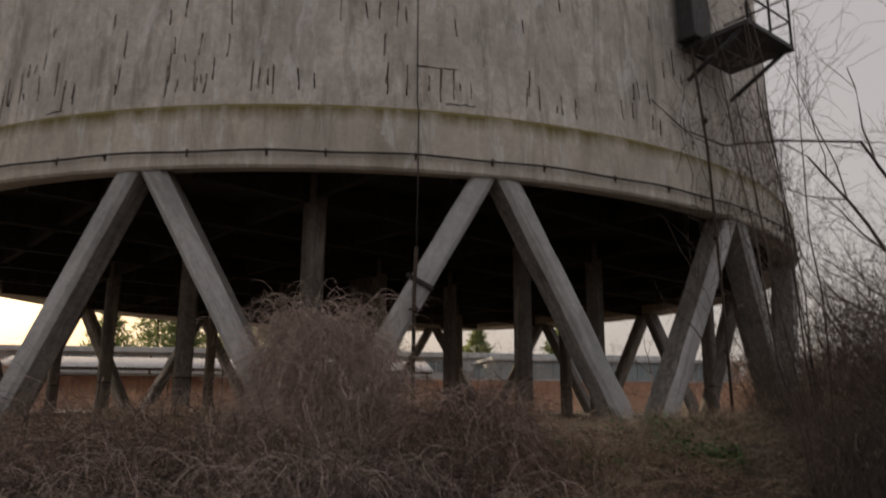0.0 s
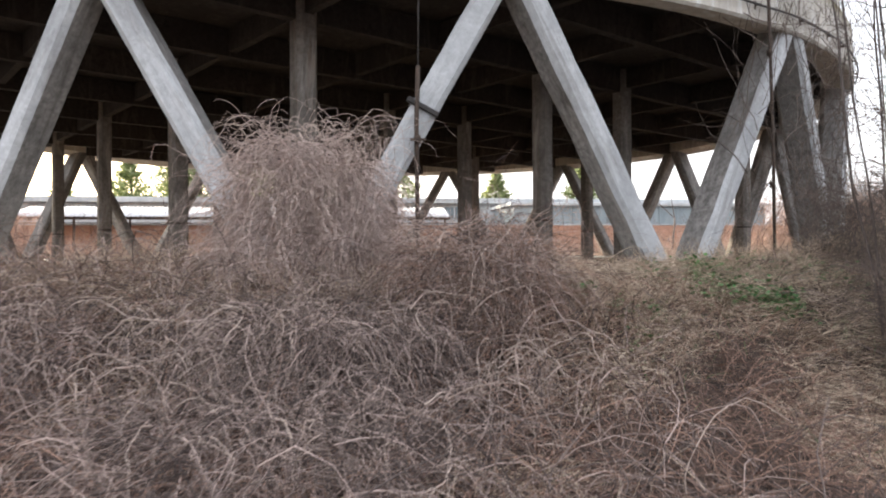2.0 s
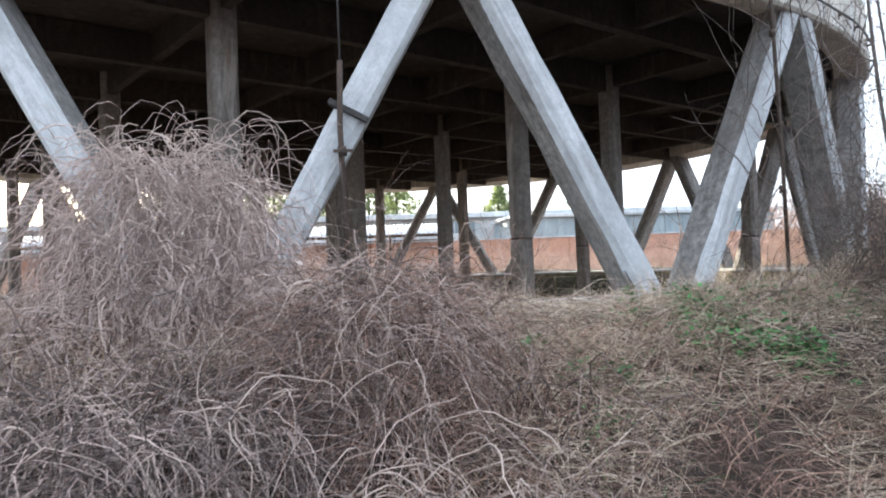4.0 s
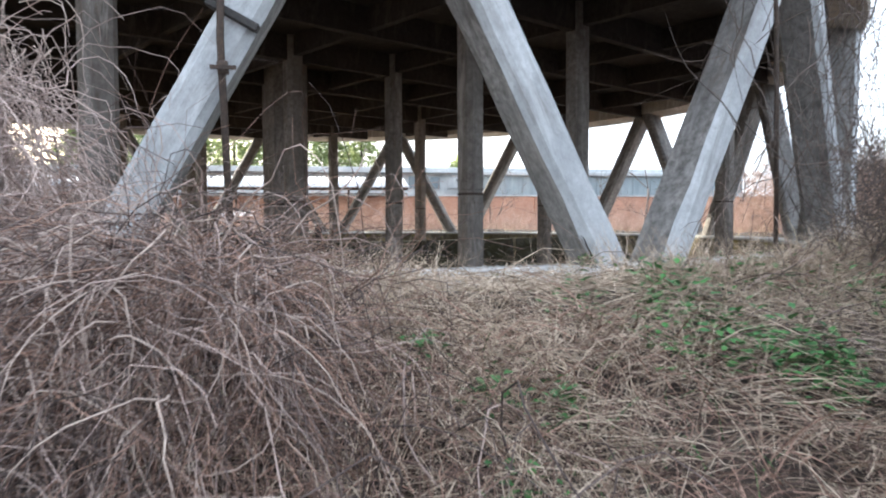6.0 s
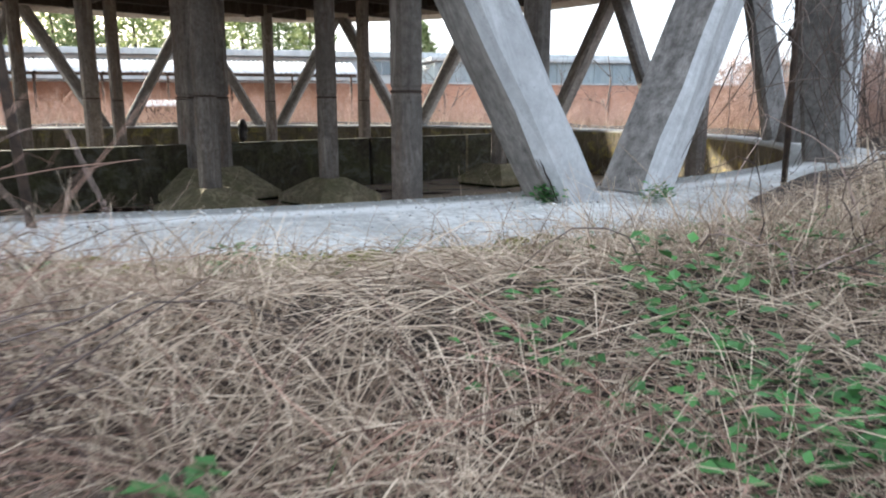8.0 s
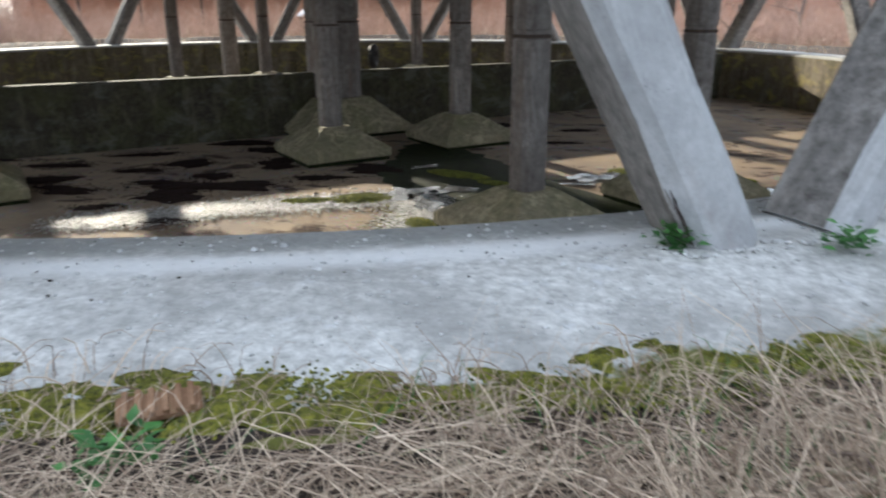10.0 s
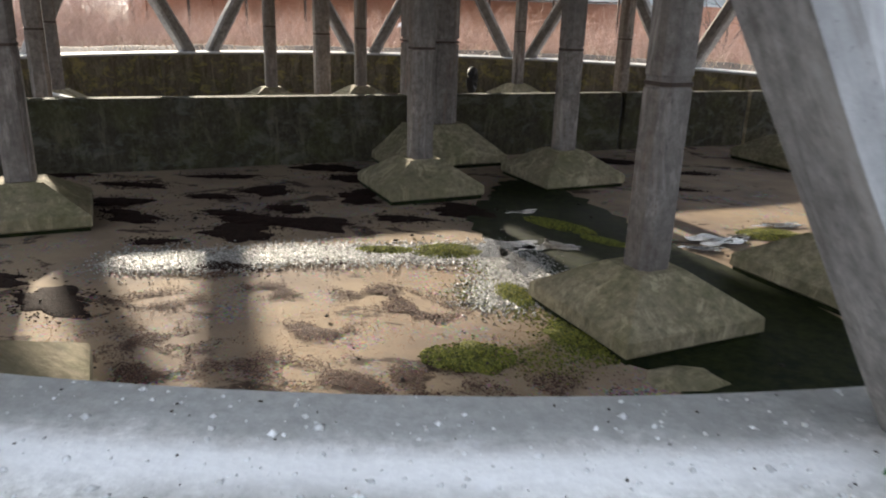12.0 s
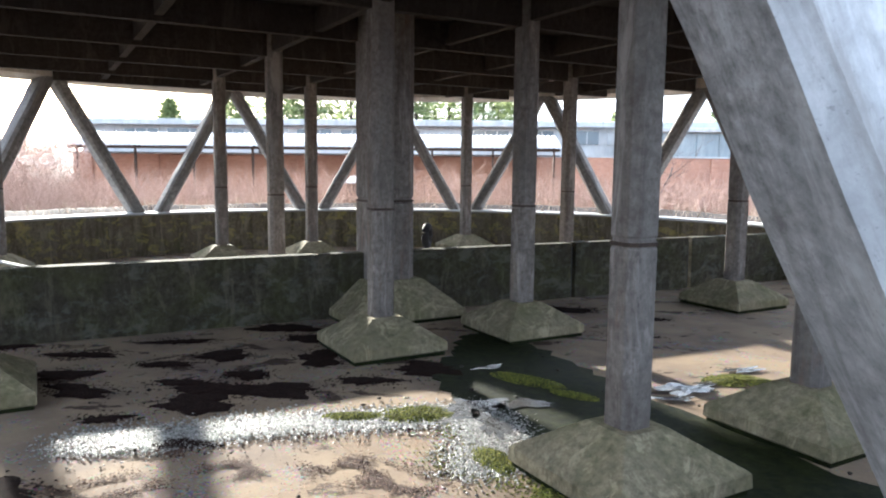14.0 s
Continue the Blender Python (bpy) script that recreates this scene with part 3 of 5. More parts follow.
# ---- beyond the tower ----
def corrugated(name, x0, x1, y0, y1, z0, z1, mat, parent, pitch=0.28, amp=0.04):
    nx = int((x1 - x0) / pitch * 4)
    X = np.linspace(x0, x1, nx)
    off = amp * np.sin(X / pitch * 2 * np.pi)
    rows = []
    for (y, z) in ((y0, z0), (y1, z1), (y1, z1 - 0.03), (y0, z0 - 0.03)):
        rows.append(np.stack([X, np.full(nx, y), z + off], -1))
    V = np.concatenate(rows)
    F = []
    for r in range(4):
        a = r * nx + np.arange(nx - 1)
        b = ((r + 1) % 4) * nx + np.arange(nx - 1)
        F += [np.stack([a, a + 1, b + 1], -1), np.stack([a, b + 1, b], -1)]
    ob = np_mesh(name, V, np.concatenate(F), mat)
    ob.parent = parent
    return ob


def build_canopy():
    th = tagged(new("lean_to_canopy"), "long open canopy with a pale corrugated metal roof", "canopy")
    corrugated("roof", -21.4, 6.4, 26.2, 29.9, 2.55, 3.35, M_METAL_ROOF, th)
    for x in np.arange(-20.8, 6.3, 3.35):
        box("post", 0.12, 0.12, 3.8, Matrix.Translation((x, 26.6, 0.63)), M_IRON, th)
        box("rafter", 0.08, 3.6, 0.12, Matrix.Translation((x, 28.0, 2.78)) @ Matrix.Rotation(math.atan2(0.8, 3.7), 4, "X"), M_IRON, th)
    box("eaves_beam", 27.6, 0.1, 0.16, Matrix.Translation((-7.5, 26.45, 2.42)), M_IRON, th)
    box("tie_rail", 27.6, 0.06, 0.06, Matrix.Translation((-7.5, 26.45, 2.12)), M_IRON, th)


def build_brick_wall():
    w = box("wall_brick", 62, 0.4, 3.4, Matrix.Translation((8.0, 30.2, 0.4)), M_BRICK, None, 0.02)
    tagged(w, "long weathered red brick wall behind the canopy", "wall", kind="structure")
    for x in np.arange(-22, 39, 4.2):
        box("pier", 0.5, 0.16, 3.3, Matrix.Translation((x, 29.93, 0.4)), M_BRICK, w)
    box("coping", 62.2, 0.55, 0.1, Matrix.Translation((8.0, 30.2, 2.15)), M_RENDER, w)


def build_hall():
    th = tagged(new("factory_hall"), "long low factory hall with grey cladding and strip windows", "building")
    box("wall", 64, 14, 5.9, Matrix.Translation((1.0, 52.6, 1.7)), M_RENDER, th)
    box("roof", 65, 15, 0.5, Matrix.Translation((1.0, 52.4, 4.9)), M_RENDER, th, 0.05)
    for i, x in enumerate(np.arange(-29.5, 32.5, 3.6)):
        w = box("window", 2.9, 0.12, 1.05, Matrix.Translation((x, 45.56, 3.85)), M_PANE if i % 4 else M_RENDER, th)
        for dx in (-1.45, -0.48, 0.48, 1.45):
            box("mullion", 0.07, 0.16, 1.1, Matrix.Translation((x + dx, 45.54, 3.85)), M_RENDER, w)
    box("downpipe", 0.14, 0.14, 5.6, Matrix.Translation((-16, 45.4, 1.6)), M_IRON, th)
    ex = tagged(new("grey_shed"), "tall grey sheet-clad shed beyond the brick wall", "building")
    box("wall", 22, 8, 5.2, Matrix.Translation((24.0, 40, 1.3)), M_PANEL, ex)
    box("roof", 22.6, 8.6, 0.3, Matrix.Translation((24.0, 40, 4.05)), M_RENDER, ex, 0.04)
    for x in np.arange(13.5, 34.8, 1.5):
        box("rib", 0.1, 0.1, 5.1, Matrix.Translation((x, 35.96, 1.3)), M_PANEL, ex)


def build_hut():
    th = tagged(new("small_hut"), "small low hut with a white corrugated roof among the weeds", "hut")
    corrugated("roof", -4.3, -2.5, 19.3, 21.3, 0.72, 1.0, M_METAL_ROOF, th, 0.2, 0.03)
    box("wall", 1.6, 1.7, 2.05, Matrix.Translation((-3.4, 20.3, -0.35)), M_BARK, th)


def build_block():
    th = tagged(new("concrete_block_house"), "low grey concrete block with a thin iron rail on top", "block")
    box("body", 2.0, 3.0, 3.6, Matrix.Translation((22.0, 9.5, 0.5)) @ Matrix.Rotation(0.4, 4, "Z"), M_PANEL, th, 0.03)
    box("slab", 2.2, 3.2, 0.14, Matrix.Translation((22.0, 9.5, 2.36)) @ Matrix.Rotation(0.4, 4, "Z"), M_RENDER, th, 0.02)
    for s in (-0.9, 0.0, 0.9):
        q = Vector((22.0, 9.5, 2.85)) + Matrix.Rotation(0.4, 3, "Z") @ Vector((s, -1.4, 0))
        tube("rail_post", [q - Vector((0, 0, 0.45)), q + Vector((0, 0, 0.25))], 0.03, M_IRON, th, 6)
    e0, e1 = (Vector((22.0, 9.5, 3.1)) + Matrix.Rotation(0.4, 3, "Z") @ Vector((s, -1.4, 0)) for s in (-1.0, 1.0))
    tube("handrail", [e0, e1], 0.03, M_IRON, th, 6)


build_canopy()
build_brick_wall()
build_hall()
build_hut()
build_block()


# ---- fittings of the tower ----
def polar(r, a, z):
    return Vector((r * math.cos(a), r * math.sin(a), z))


def build_ring_cable():
    th = tagged(new("ring_cable"), "black cable held by iron clips round the ring beam", "cable")
    n = 210
    bm = bmesh.new()
    pts = []
    for i in range(n + 1):
        a = 2 * math.pi * i / n
        sag = 0.012 * math.sin(a * 35)
        pts.append(polar(12.47, a, 3.99 + sag))
    tube_bm(bm, pts, 0.018, 6)
    part("cable", bm, M_CABLE, th)
    for i in range(68):
        a = 2 * math.pi * i / 68 + 0.013 * math.sin(i * 2.1)
        bm = bmesh.new()
        bm_box(bm, 0.11, 0.028, 0.03, Matrix.Translation(polar(12.42, a, 3.99)) @ Matrix.Rotation(a, 4, "Z"))
        bm_box(bm, 0.02, 0.03, 0.13, Matrix.Translation(polar(12.395, a, 3.99)) @ Matrix.Rotation(a, 4, "Z"))
        part("clip", bm, M_IRON, th)


def build_rebar_marks():
    rng = random.Random(5)
    base = math.atan2(-12.0, -1.5)
    for i in range(115):
        a = base + rng.uniform(-0.75, 0.62)
        z0 = rng.choice([4.98, 5.0, 5.05, 5.1, 5.6, 6.2, 7.0]) + rng.uniform(0, 0.25)
        ln = rng.uniform(0.12, 0.62)
        lean = rng.uniform(-0.0007, 0.0007)
        pts = []
        for k in range(5):
            z = z0 + ln * k / 4
            r = 12.16 - (z - 4.84) * 0.036 + 0.003
            pts.append(polar(r, a + lean * k + rng.uniform(-0.0006, 0.0006), z))
        tube("rebar", pts, [rng.uniform(0.004, 0.015) for _ in range(5)], M_REBAR, shell, 5)
    for a0, z, da in ((base + 0.13, 5.62, 0.055), (base + 0.17, 5.0, 0.04), (base - 0.38, 4.95, 0.03)):
        pts = [polar(12.16 - (z - 4.84) * 0.036 + 0.003, a0 + da * k / 6, z + rng.uniform(-0.02, 0.02)) for k in range(7)]
        tube("rebar", pts, [rng.uniform(0.003, 0.014) for _ in range(7)], M_REBAR, shell, 5)


def build_downpipe():
    th = tagged(new("iron_pipe"), "thin rusted iron pipe strapped to a strut with a black clamp", "pipe")
    x, y = 0.08, -12.32
    tube("pipe", [(x + 0.02, y + 0.27, -0.05), (x, y + 0.12, 0.9), (x - 0.02, y - 0.02, 1.9), (x, y - 0.04, 2.6)], 0.03, M_IRON, th)
    tube("sleeve", [(x, y, 1.62), (x - 0.01, y, 1.72)], 0.045, M_IRON, th)
    box("clip", 0.2, 0.03, 0.03, Matrix.Translation((x, y - 0.03, 1.67)), M_IRON, th)
    m = Matrix.Translation((0.15, -12.26, 2.1)) @ Matrix.Rotation(radians(-2), 4, "Z") @ Matrix.Rotation(radians(28), 4, "Y")
    box("clamp", 0.45, 0.1, 0.065, m, M_CABLE, th, 0.01, "black iron clamp across the strut")
    w = tagged(new("lightning_wire"), "thin dark wire hanging down the shell to the pipe", "wire")
    tube("wire", [(x, y - 0.02, 2.3), (x, -12.46, 3.6), (x, -12.45, 4.7), (x, -12.25, 4.95), (x, -12.1, 8.0), (x, -11.95, 12.0), (x, -11.7, 16.9)], 0.011, M_CABLE, w, 5)


def build_ladder():
    th = tagged(new("service_platform"), "small dark steel platform with thin railings on the shell", "platform")
    a = math.atan2(-11.0, 6.0)
    rot = Matrix.Rotation(a, 4, "Z")

    def q(r, t, z):
        return polar(r, a, 0) + Vector((-math.sin(a), math.cos(a), 0)) * t + Vector((0, 0, z))

    box("deck", 1.35, 1.7, 0.1, Matrix.Translation(q(12.8, 0.35, 7.05)) @ rot, M_DUCT, th, 0.01)
    for t in (-0.4, 1.1):
        tube("bracket", [q(12.15, t, 6.4), q(13.3, t, 7.0)], 0.045, M_DUCT, th, 6)
    posts = [(13.45, -0.45), (13.45, 0.35), (13.45, 1.15), (12.7, 1.15)]
    for r, t in posts:
        tube("rail_post", [q(r, t, 7.1), q(r, t, 8.15)], 0.025, M_DUCT, th, 6)
    for z in (7.6, 8.12):
        tube("handrail", [q(r, t, z) for r, t in posts] + [q(12.1, 1.15, z)], 0.022, M_DUCT, th, 6)
    d = tagged(new("cable_duct"), "tall dark boxed duct running up the shell", "duct")
    box("casing", 0.34, 0.6, 9.6, Matrix.Translation(q(12.2, -0.38, 11.9)) @ rot @ Matrix.Rotation(radians(-2), 4, "Y"), M_DUCT, d, 0.02)
    box("mouth", 0.4, 0.66, 0.12, Matrix.Translation(q(12.36, -0.38, 7.16)) @ rot, M_DUCT, d, 0.01)
    for t, r, n in ((-0.52, 0.026, 0),):
        p = tagged(new("riser_pipe"), "thin dark riser pipe from the ground to the platform", "pipe")
        tube("pipe", [q(12.62, t, -0.06), q(12.6, t, 2.0), q(12.52, t, 4.9), q(12.34, t, 7.0)], r, M_IRON, p, 7)
        for z in (1.2, 3.2, 5.4):
            tube("joint", [q(12.61 - z * 0.018, t, z), q(12.61 - z * 0.018, t, z + 0.09)], r + 0.016, M_IRON, p, 7)


build_ring_cable()
build_rebar_marks()
build_downpipe()
build_ladder()

def build_strut_marks():
    for x, y, z in ((3.13, -11.68, 0.91), (4.8, -11.13, 0.88)):
        r = Vector((x, y, 0)).normalized()
        q = Vector((x, y, z)) + r * 0.06
        tube("drill_hole", [q - r * 0.12, q], 0.03, M_CABLE, tower, 10)
        tube("rust_run", [q + Vector((0.01, 0, -0.07)), q + Vector((0.02, 0, -0.2))], [0.012, 0.004], M_REBAR, tower, 5)
    rnd = random.Random(3)
    inward = Vector((-0.25, 0.97, 0)) * 0.012
    p0, p1 = Vector((3.25, -11.745, 0.32)) + inward, Vector((3.4, -11.72, 0.02)) + inward
    pts = [p0.lerp(p1, k / 10) + Vector((rnd.uniform(-0.004, 0.004), rnd.uniform(-0.003, 0.003), 0)) for k in range(11)]
    tube("spalled_edge", pts, [0.003, 0.006, 0.012, 0.015, 0.012, 0.017, 0.013, 0.016, 0.011, 0.01, 0.005], M_STAIN_SHADE, tower, 5, "broken brown edge of the strut")
    tube("crack", [q + Vector((0.022, -0.014, 0.0)) for q in pts], [0.002, 0.003, 0.006, 0.005, 0.007, 0.006, 0.007, 0.006, 0.005, 0.006, 0.003], M_REBAR, tower, 5)


build_strut_marks()

# ---- basin: silt, moss, water, stones ----
RNG = np.random.default_rng(7)


def blob(name, x, y, z, rx, ry, rot, height, mat, seed, rough=0.28, rings=4, segs=28):
    """A low irregular mat or pool with an uneven outline."""
    r = np.random.default_rng(seed)
    ph = r.uniform(0, 6.28, 6)
    verts, faces = [(0.0, 0.0, height)], []
    for i in range(1, rings + 1):
        f = i / rings
        for k in range(segs):
            a = 2 * math.pi * k / segs
            wob = 1 + rough * (0.5 * math.sin(2 * a + ph[0]) + 0.35 * math.sin(3 * a + ph[1]) + 0.3 * math.sin(5 * a + ph[2]) + 0.25 * math.sin(9 * a + ph[3]))
            h = height * (1 - f ** 2.2) + (r.uniform(-0.22, 0.22) * height if i < rings else -0.012)
            verts.append((rx * f * wob * math.cos(a), ry * f * wob * math.sin(a), h))
    for k in range(segs):
        faces.append((0, 1 + k, 1 + (k + 1) % segs))
    for i in range(rings - 1):
        for k in range(segs):
            a, b = 1 + i * segs + k, 1 + i * segs + (k + 1) % segs
            faces.append((a, a + segs, b + segs, b))
    ob = mesh_obj(name, verts, faces, mat, True)
    ob.matrix_basis = Matrix.Translation((x, y, z)) @ Matrix.Rotation(rot, 4, "Z")
    return ob


bm = bmesh.new()
ch = [gp(-1.35, -10.9), gp(-1.3, -9.0), gp(-1.42, -7.6), gp(-1.15, -5.6), gp(-0.95, -4.2), gp(-0.2, -3.3), gp(0.5, -2.3), gp(1.3, -2.2), gp(1.2, -4.0), gp(1.05, -6.0), gp(1.2, -9.0), gp(1.4, -10.7)]
wv = random.Random(6)
ring_pts = []
for q0, q1 in zip(ch, ch[1:] + ch[:1]):
    side = Vector((-(q1 - q0).y, (q1 - q0).x, 0)).normalized()
    ring_pts += [q0.lerp(q1, k / 9) + side * wv.uniform(-0.09, 0.09) for k in range(9)]
vs = [bm.verts.new((q.x, q.y, FLOOR_Z + 0.012)) for q in ring_pts]
top = bm.faces.new(vs)
ext = bmesh.ops.extrude_face_region(bm, geom=[top])
bmesh.ops.translate(bm, vec=(0, 0, -0.06), verts=[g for g in ext["geom"] if isinstance(g, bmesh.types.BMVert)])
bmesh.ops.recalc_face_normals(bm, faces=bm.faces)
tagged(part("algae_channel", bm, M_ALGAE), "dark green algae slime lying in the wet channel", "algae", kind="structure")

def pool(x, y, z, rx, ry, rot, seed):
    r = np.random.default_rng(seed)
    ph = r.uniform(0, 6.28, 4)
    pts = []
    for k in range(40):
        a = 2 * math.pi * k / 40
        w = 0.85 + 0.2 * math.sin(2 * a + ph[0]) + 0.2 * math.sin(3 * a + ph[1]) + 0.18 * math.sin(5 * a + ph[2]) + 0.14 * math.sin(9 * a + ph[3])
        pts.append((rx * w * math.cos(a), ry * w * math.sin(a), 0.0))
    ob = mesh_obj("puddle", pts, [tuple(range(40))], M_WATER)
    ob.matrix_basis = Matrix.Translation((x, y, z)) @ Matrix.Rotation(rot, 4, "Z")
    return ob


POOLS = [(4.45, -4.55, 0.36, 0.16, 0.4), (4.2, -4.95, 0.2, 0.07, 0.2), (4.8, -4.3, 0.16, 0.06, 0.6), (1.75, -5.45, 0.3, 0.26, 0.3), (2.35, -5.3, 0.3, 0.12, 0.1), (1.95, -3.75, 0.22, 0.06, 0.5),
         (1.95, -6.0, 0.14, 0.34, 0.2), (5.5, -3.6, 0.3, 0.08, 0.4), (6.6, -5.6, 0.45, 0.18, 0.5), (7.3, -6.3, 0.4, 0.14, 0.5)]
for i, (x, y, rx, ry, rot) in enumerate(POOLS):
    tagged(pool(x, y, FLOOR_Z + 0.023, rx * 1.35, ry * 1.35, rot, i), "shallow puddle shining on the slimy floor", "puddle", "puddles in the basin")
CUSHIONS = [(1.1, -5.73, 0.4, 0.26, 0.2, 0.03), (0.41, -5.84, 0.32, 0.13, 0.1, 0.02), (2.6, -7.9, 0.26, 0.42, 0.5, 0.03), (1.62, -8.42, 0.36, 0.24, 0.2, 0.02),
            (5.2, -4.1, 0.4, 0.24, 0.3, 0.03), (2.45, -4.3, 0.5, 0.2, -0.6, 0.03), (1.95, -6.95, 0.16, 0.3, 0.4, 0.02), (3.0, -4.9, 0.3, 0.12, -0.6, 0.02), (6.4, -4.9, 0.4, 0.2, 0.4, 0.03), (-0.6, -10.3, 0.4, 0.25, 0.2, 0.03)]
for i, (x, y, rx, ry, rot, h) in enumerate(CUSHIONS):
    tagged(blob("moss_cushion", x, y, FLOOR_Z + 0.012, rx * 0.85, ry * 0.85, rot, h, M_MOSS, 20 + i, 0.6, 5, 40), "yellow-green moss cushion on the basin floor", "moss", "moss on the floor")
LITTER = [(-1.52, -5.5, 0.42, 0.3), (-1.37, -4.95, 0.5, 0.22), (-0.68, -4.95, 0.5, 0.26), (-1.9, -4.75, 0.36, 0.16), (-1.29, -4.3, 0.26, 0.18), (-1.95, -3.35, 0.36, 0.26), (-1.5, -1.5, 0.5, 0.3), (-0.5, -3.35, 0.3, 0.4),
          (-2.6, -3.9, 0.34, 0.12), (-3.7, -4.5, 0.3, 0.26), (-3.15, -5.15, 0.42, 0.2), (-4.0, -3.5, 0.4, 0.16), (0.35, -4.46, 0.36, 0.16), (1.15, -3.85, 0.46, 0.3), (-0.2, -1.8, 0.5, 0.3), (-0.9, -2.2, 0.42, 0.24), (-2.32, -6.1, 0.22, 0.1),
          (-1.2, -6.75, 0.3, 0.16), (-4.9, -4.4, 0.4, 0.18), (-5.6, -3.2, 0.5, 0.2), (5.0, -0.2, 0.3, 0.12), (3.6, 0.6, 0.5, 0.2), (4.4, -1.6, 0.3, 0.1), (-2.9, -2.6, 0.4, 0.14), (-3.4, -7.6, 0.4, 0.2), (-2.3, -8.0, 0.4, 0.26)]
for i, (x, y, rx, ry) in enumerate(LITTER):
    tagged(blob("leaf_litter", x, y, FLOOR_Z + 0.012, rx * 1.15, ry * 1.1, 0.3 * math.sin(i * 1.7), 0.008, M_LITTER, 300 + i, 0.42, 4, 56), "black wet mat of rotting leaves on the silt", "leaf litter", "leaf litter on the basin floor")


def scatter(name, pts, sizes, mat, label, cat, flat=0.6):
    """Small angular stones or crumbs as one mesh."""
    n = len(pts)
    dirs = np.array([(1, 0, 0), (-1, 0, 0), (0, 1, 0), (0, -1, 0), (0, 0, 1), (0, 0, -1.0)])
    tri = np.array([(0, 2, 4), (2, 1, 4), (1, 3, 4), (3, 0, 4), (2, 0, 5), (1, 2, 5), (3, 1, 5), (0, 3, 5)])
    a = RNG.uniform(0, 6.28, n)
    V = dirs[None] * RNG.uniform(0.55, 1.3, (n, 6, 1)) * sizes[:, None, None]
    V[..., 2] *= flat
    c, s = np.cos(a)[:, None], np.sin(a)[:, None]
    X = V[..., 0] * c - V[..., 1] * s
    Y = V[..., 0] * s + V[..., 1] * c
    V = np.stack([X, Y, V[..., 2]], -1) + pts[:, None]
    F = (np.arange(n) * 6)[:, None, None] + tri[None]
    return tagged(np_mesh(name, V.reshape(-1, 3), F.reshape(-1, 3), mat), label, cat, kind="stuff")


def along(path, n, spread):
    path = np.array(path)
    t = RNG.uniform(0, len(path) - 1.001, n)
    i = t.astype(int)
    q = path[i] + (path[i + 1] - path[i]) * (t - i)[:, None]
    return q + RNG.normal(0, 1, (n, 2)) * spread


def at_floor(q, z):
    return np.concatenate([q, np.full((len(q), 1), z)], 1)


g1 = along([(-2.3, -6.85), (-1.4, -6.6), (-0.5, -6.15), (0.6, -5.95), (1.7, -5.6), (2.0, -6.3), (1.75, -7.2)], 24000, 0.2)
scatter("gravel", at_floor(g1, FLOOR_Z + 0.012), RNG.uniform(0.008, 0.021, len(g1)), M_PEBBLE, "pale wet gravel spread along the silt", "gravel")
g2 = np.stack([RNG.uniform(-2.2, 2.3, 16000), RNG.uniform(-10.6, -6.2, 16000)], 1)
g2 = g2[(np.sin(g2[:, 0] * 3.1 + np.sin(g2[:, 1] * 2.0)) + np.sin(g2[:, 1] * 3.7) + RNG.normal(0, 0.7, 16000)) > 0.3]
scatter("silt_crumbs", at_floor(g2, FLOOR_Z + 0.012), RNG.uniform(0.004, 0.012, len(g2)), M_OLDLEAF, "brown leaf crumbs strewn over the silt", "crumbs", 0.25)
spk = np.array([(-1.35, -7.75, 0.2), (-0.45, -7.3, 0.16), (0.03, -8.85, 0.24), (0.83, -8.96, 0.22), (0.25, -8.14, 0.16), (-0.81, -9.18, 0.25), (1.2, -8.9, 0.25), (-1.0, -8.6, 0.3), (1.1, -7.5, 0.2), (2.3, -8.8, 0.3), (0.6, -7.2, 0.25), (-1.25, -6.9, 0.14)])
ix = RNG.integers(0, len(spk), 26000)
g4 = spk[ix, :2] + RNG.normal(0, 1, (26000, 2)) * spk[ix, 2:] * np.array([1.05, 0.62])
g4 = g4[(np.sin(g4[:, 0] * 11 + 2 * np.sin(g4[:, 1] * 7)) + np.sin(g4[:, 1] * 13 + 2 * np.sin(g4[:, 0] * 6)) + RNG.normal(0, 0.35, len(g4))) > -0.1]
scatter("red_leaf_crumbs", at_floor(g4, FLOOR_Z + 0.01), RNG.uniform(0.005, 0.014, len(g4)), M_REDLITTER, "reddish brown rotted leaf crumbs on the silt", "crumbs", 0.3)
li = np.array(LITTER)
ix = RNG.integers(0, len(li), 9000)
lq = li[ix, :2] + RNG.normal(0, 0.72, (9000, 2)) * li[ix, 2:4]
scatter("litter_crumbs", at_floor(lq, FLOOR_Z + 0.008), RNG.uniform(0.008, 0.026, 9000), M_LITTER, "dark crumbled leaves round the rotting mats", "crumbs", 0.3)
pl = np.array(POOLS)
ix = RNG.integers(0, len(pl), 1000)
pq = pl[ix, :2] + RNG.normal(0, 0.5, (1000, 2)) * pl[ix, 2:4]
scatter("puddle_gravel", at_floor(pq, FLOOR_Z + 0.024), RNG.uniform(0.006, 0.018, 1000), M_DEBRIS, "dark gravel breaking the puddles' surface", "gravel", 0.5)
cu = np.array(CUSHIONS)
ix = RNG.integers(0, len(cu), 12000)
rad_, an_ = np.sqrt(RNG.uniform(0, 1, 12000)) * 1.12, RNG.uniform(0, 6.28, 12000)
lx, ly = cu[ix, 2] * rad_ * np.cos(an_), cu[ix, 3] * rad_ * np.sin(an_)
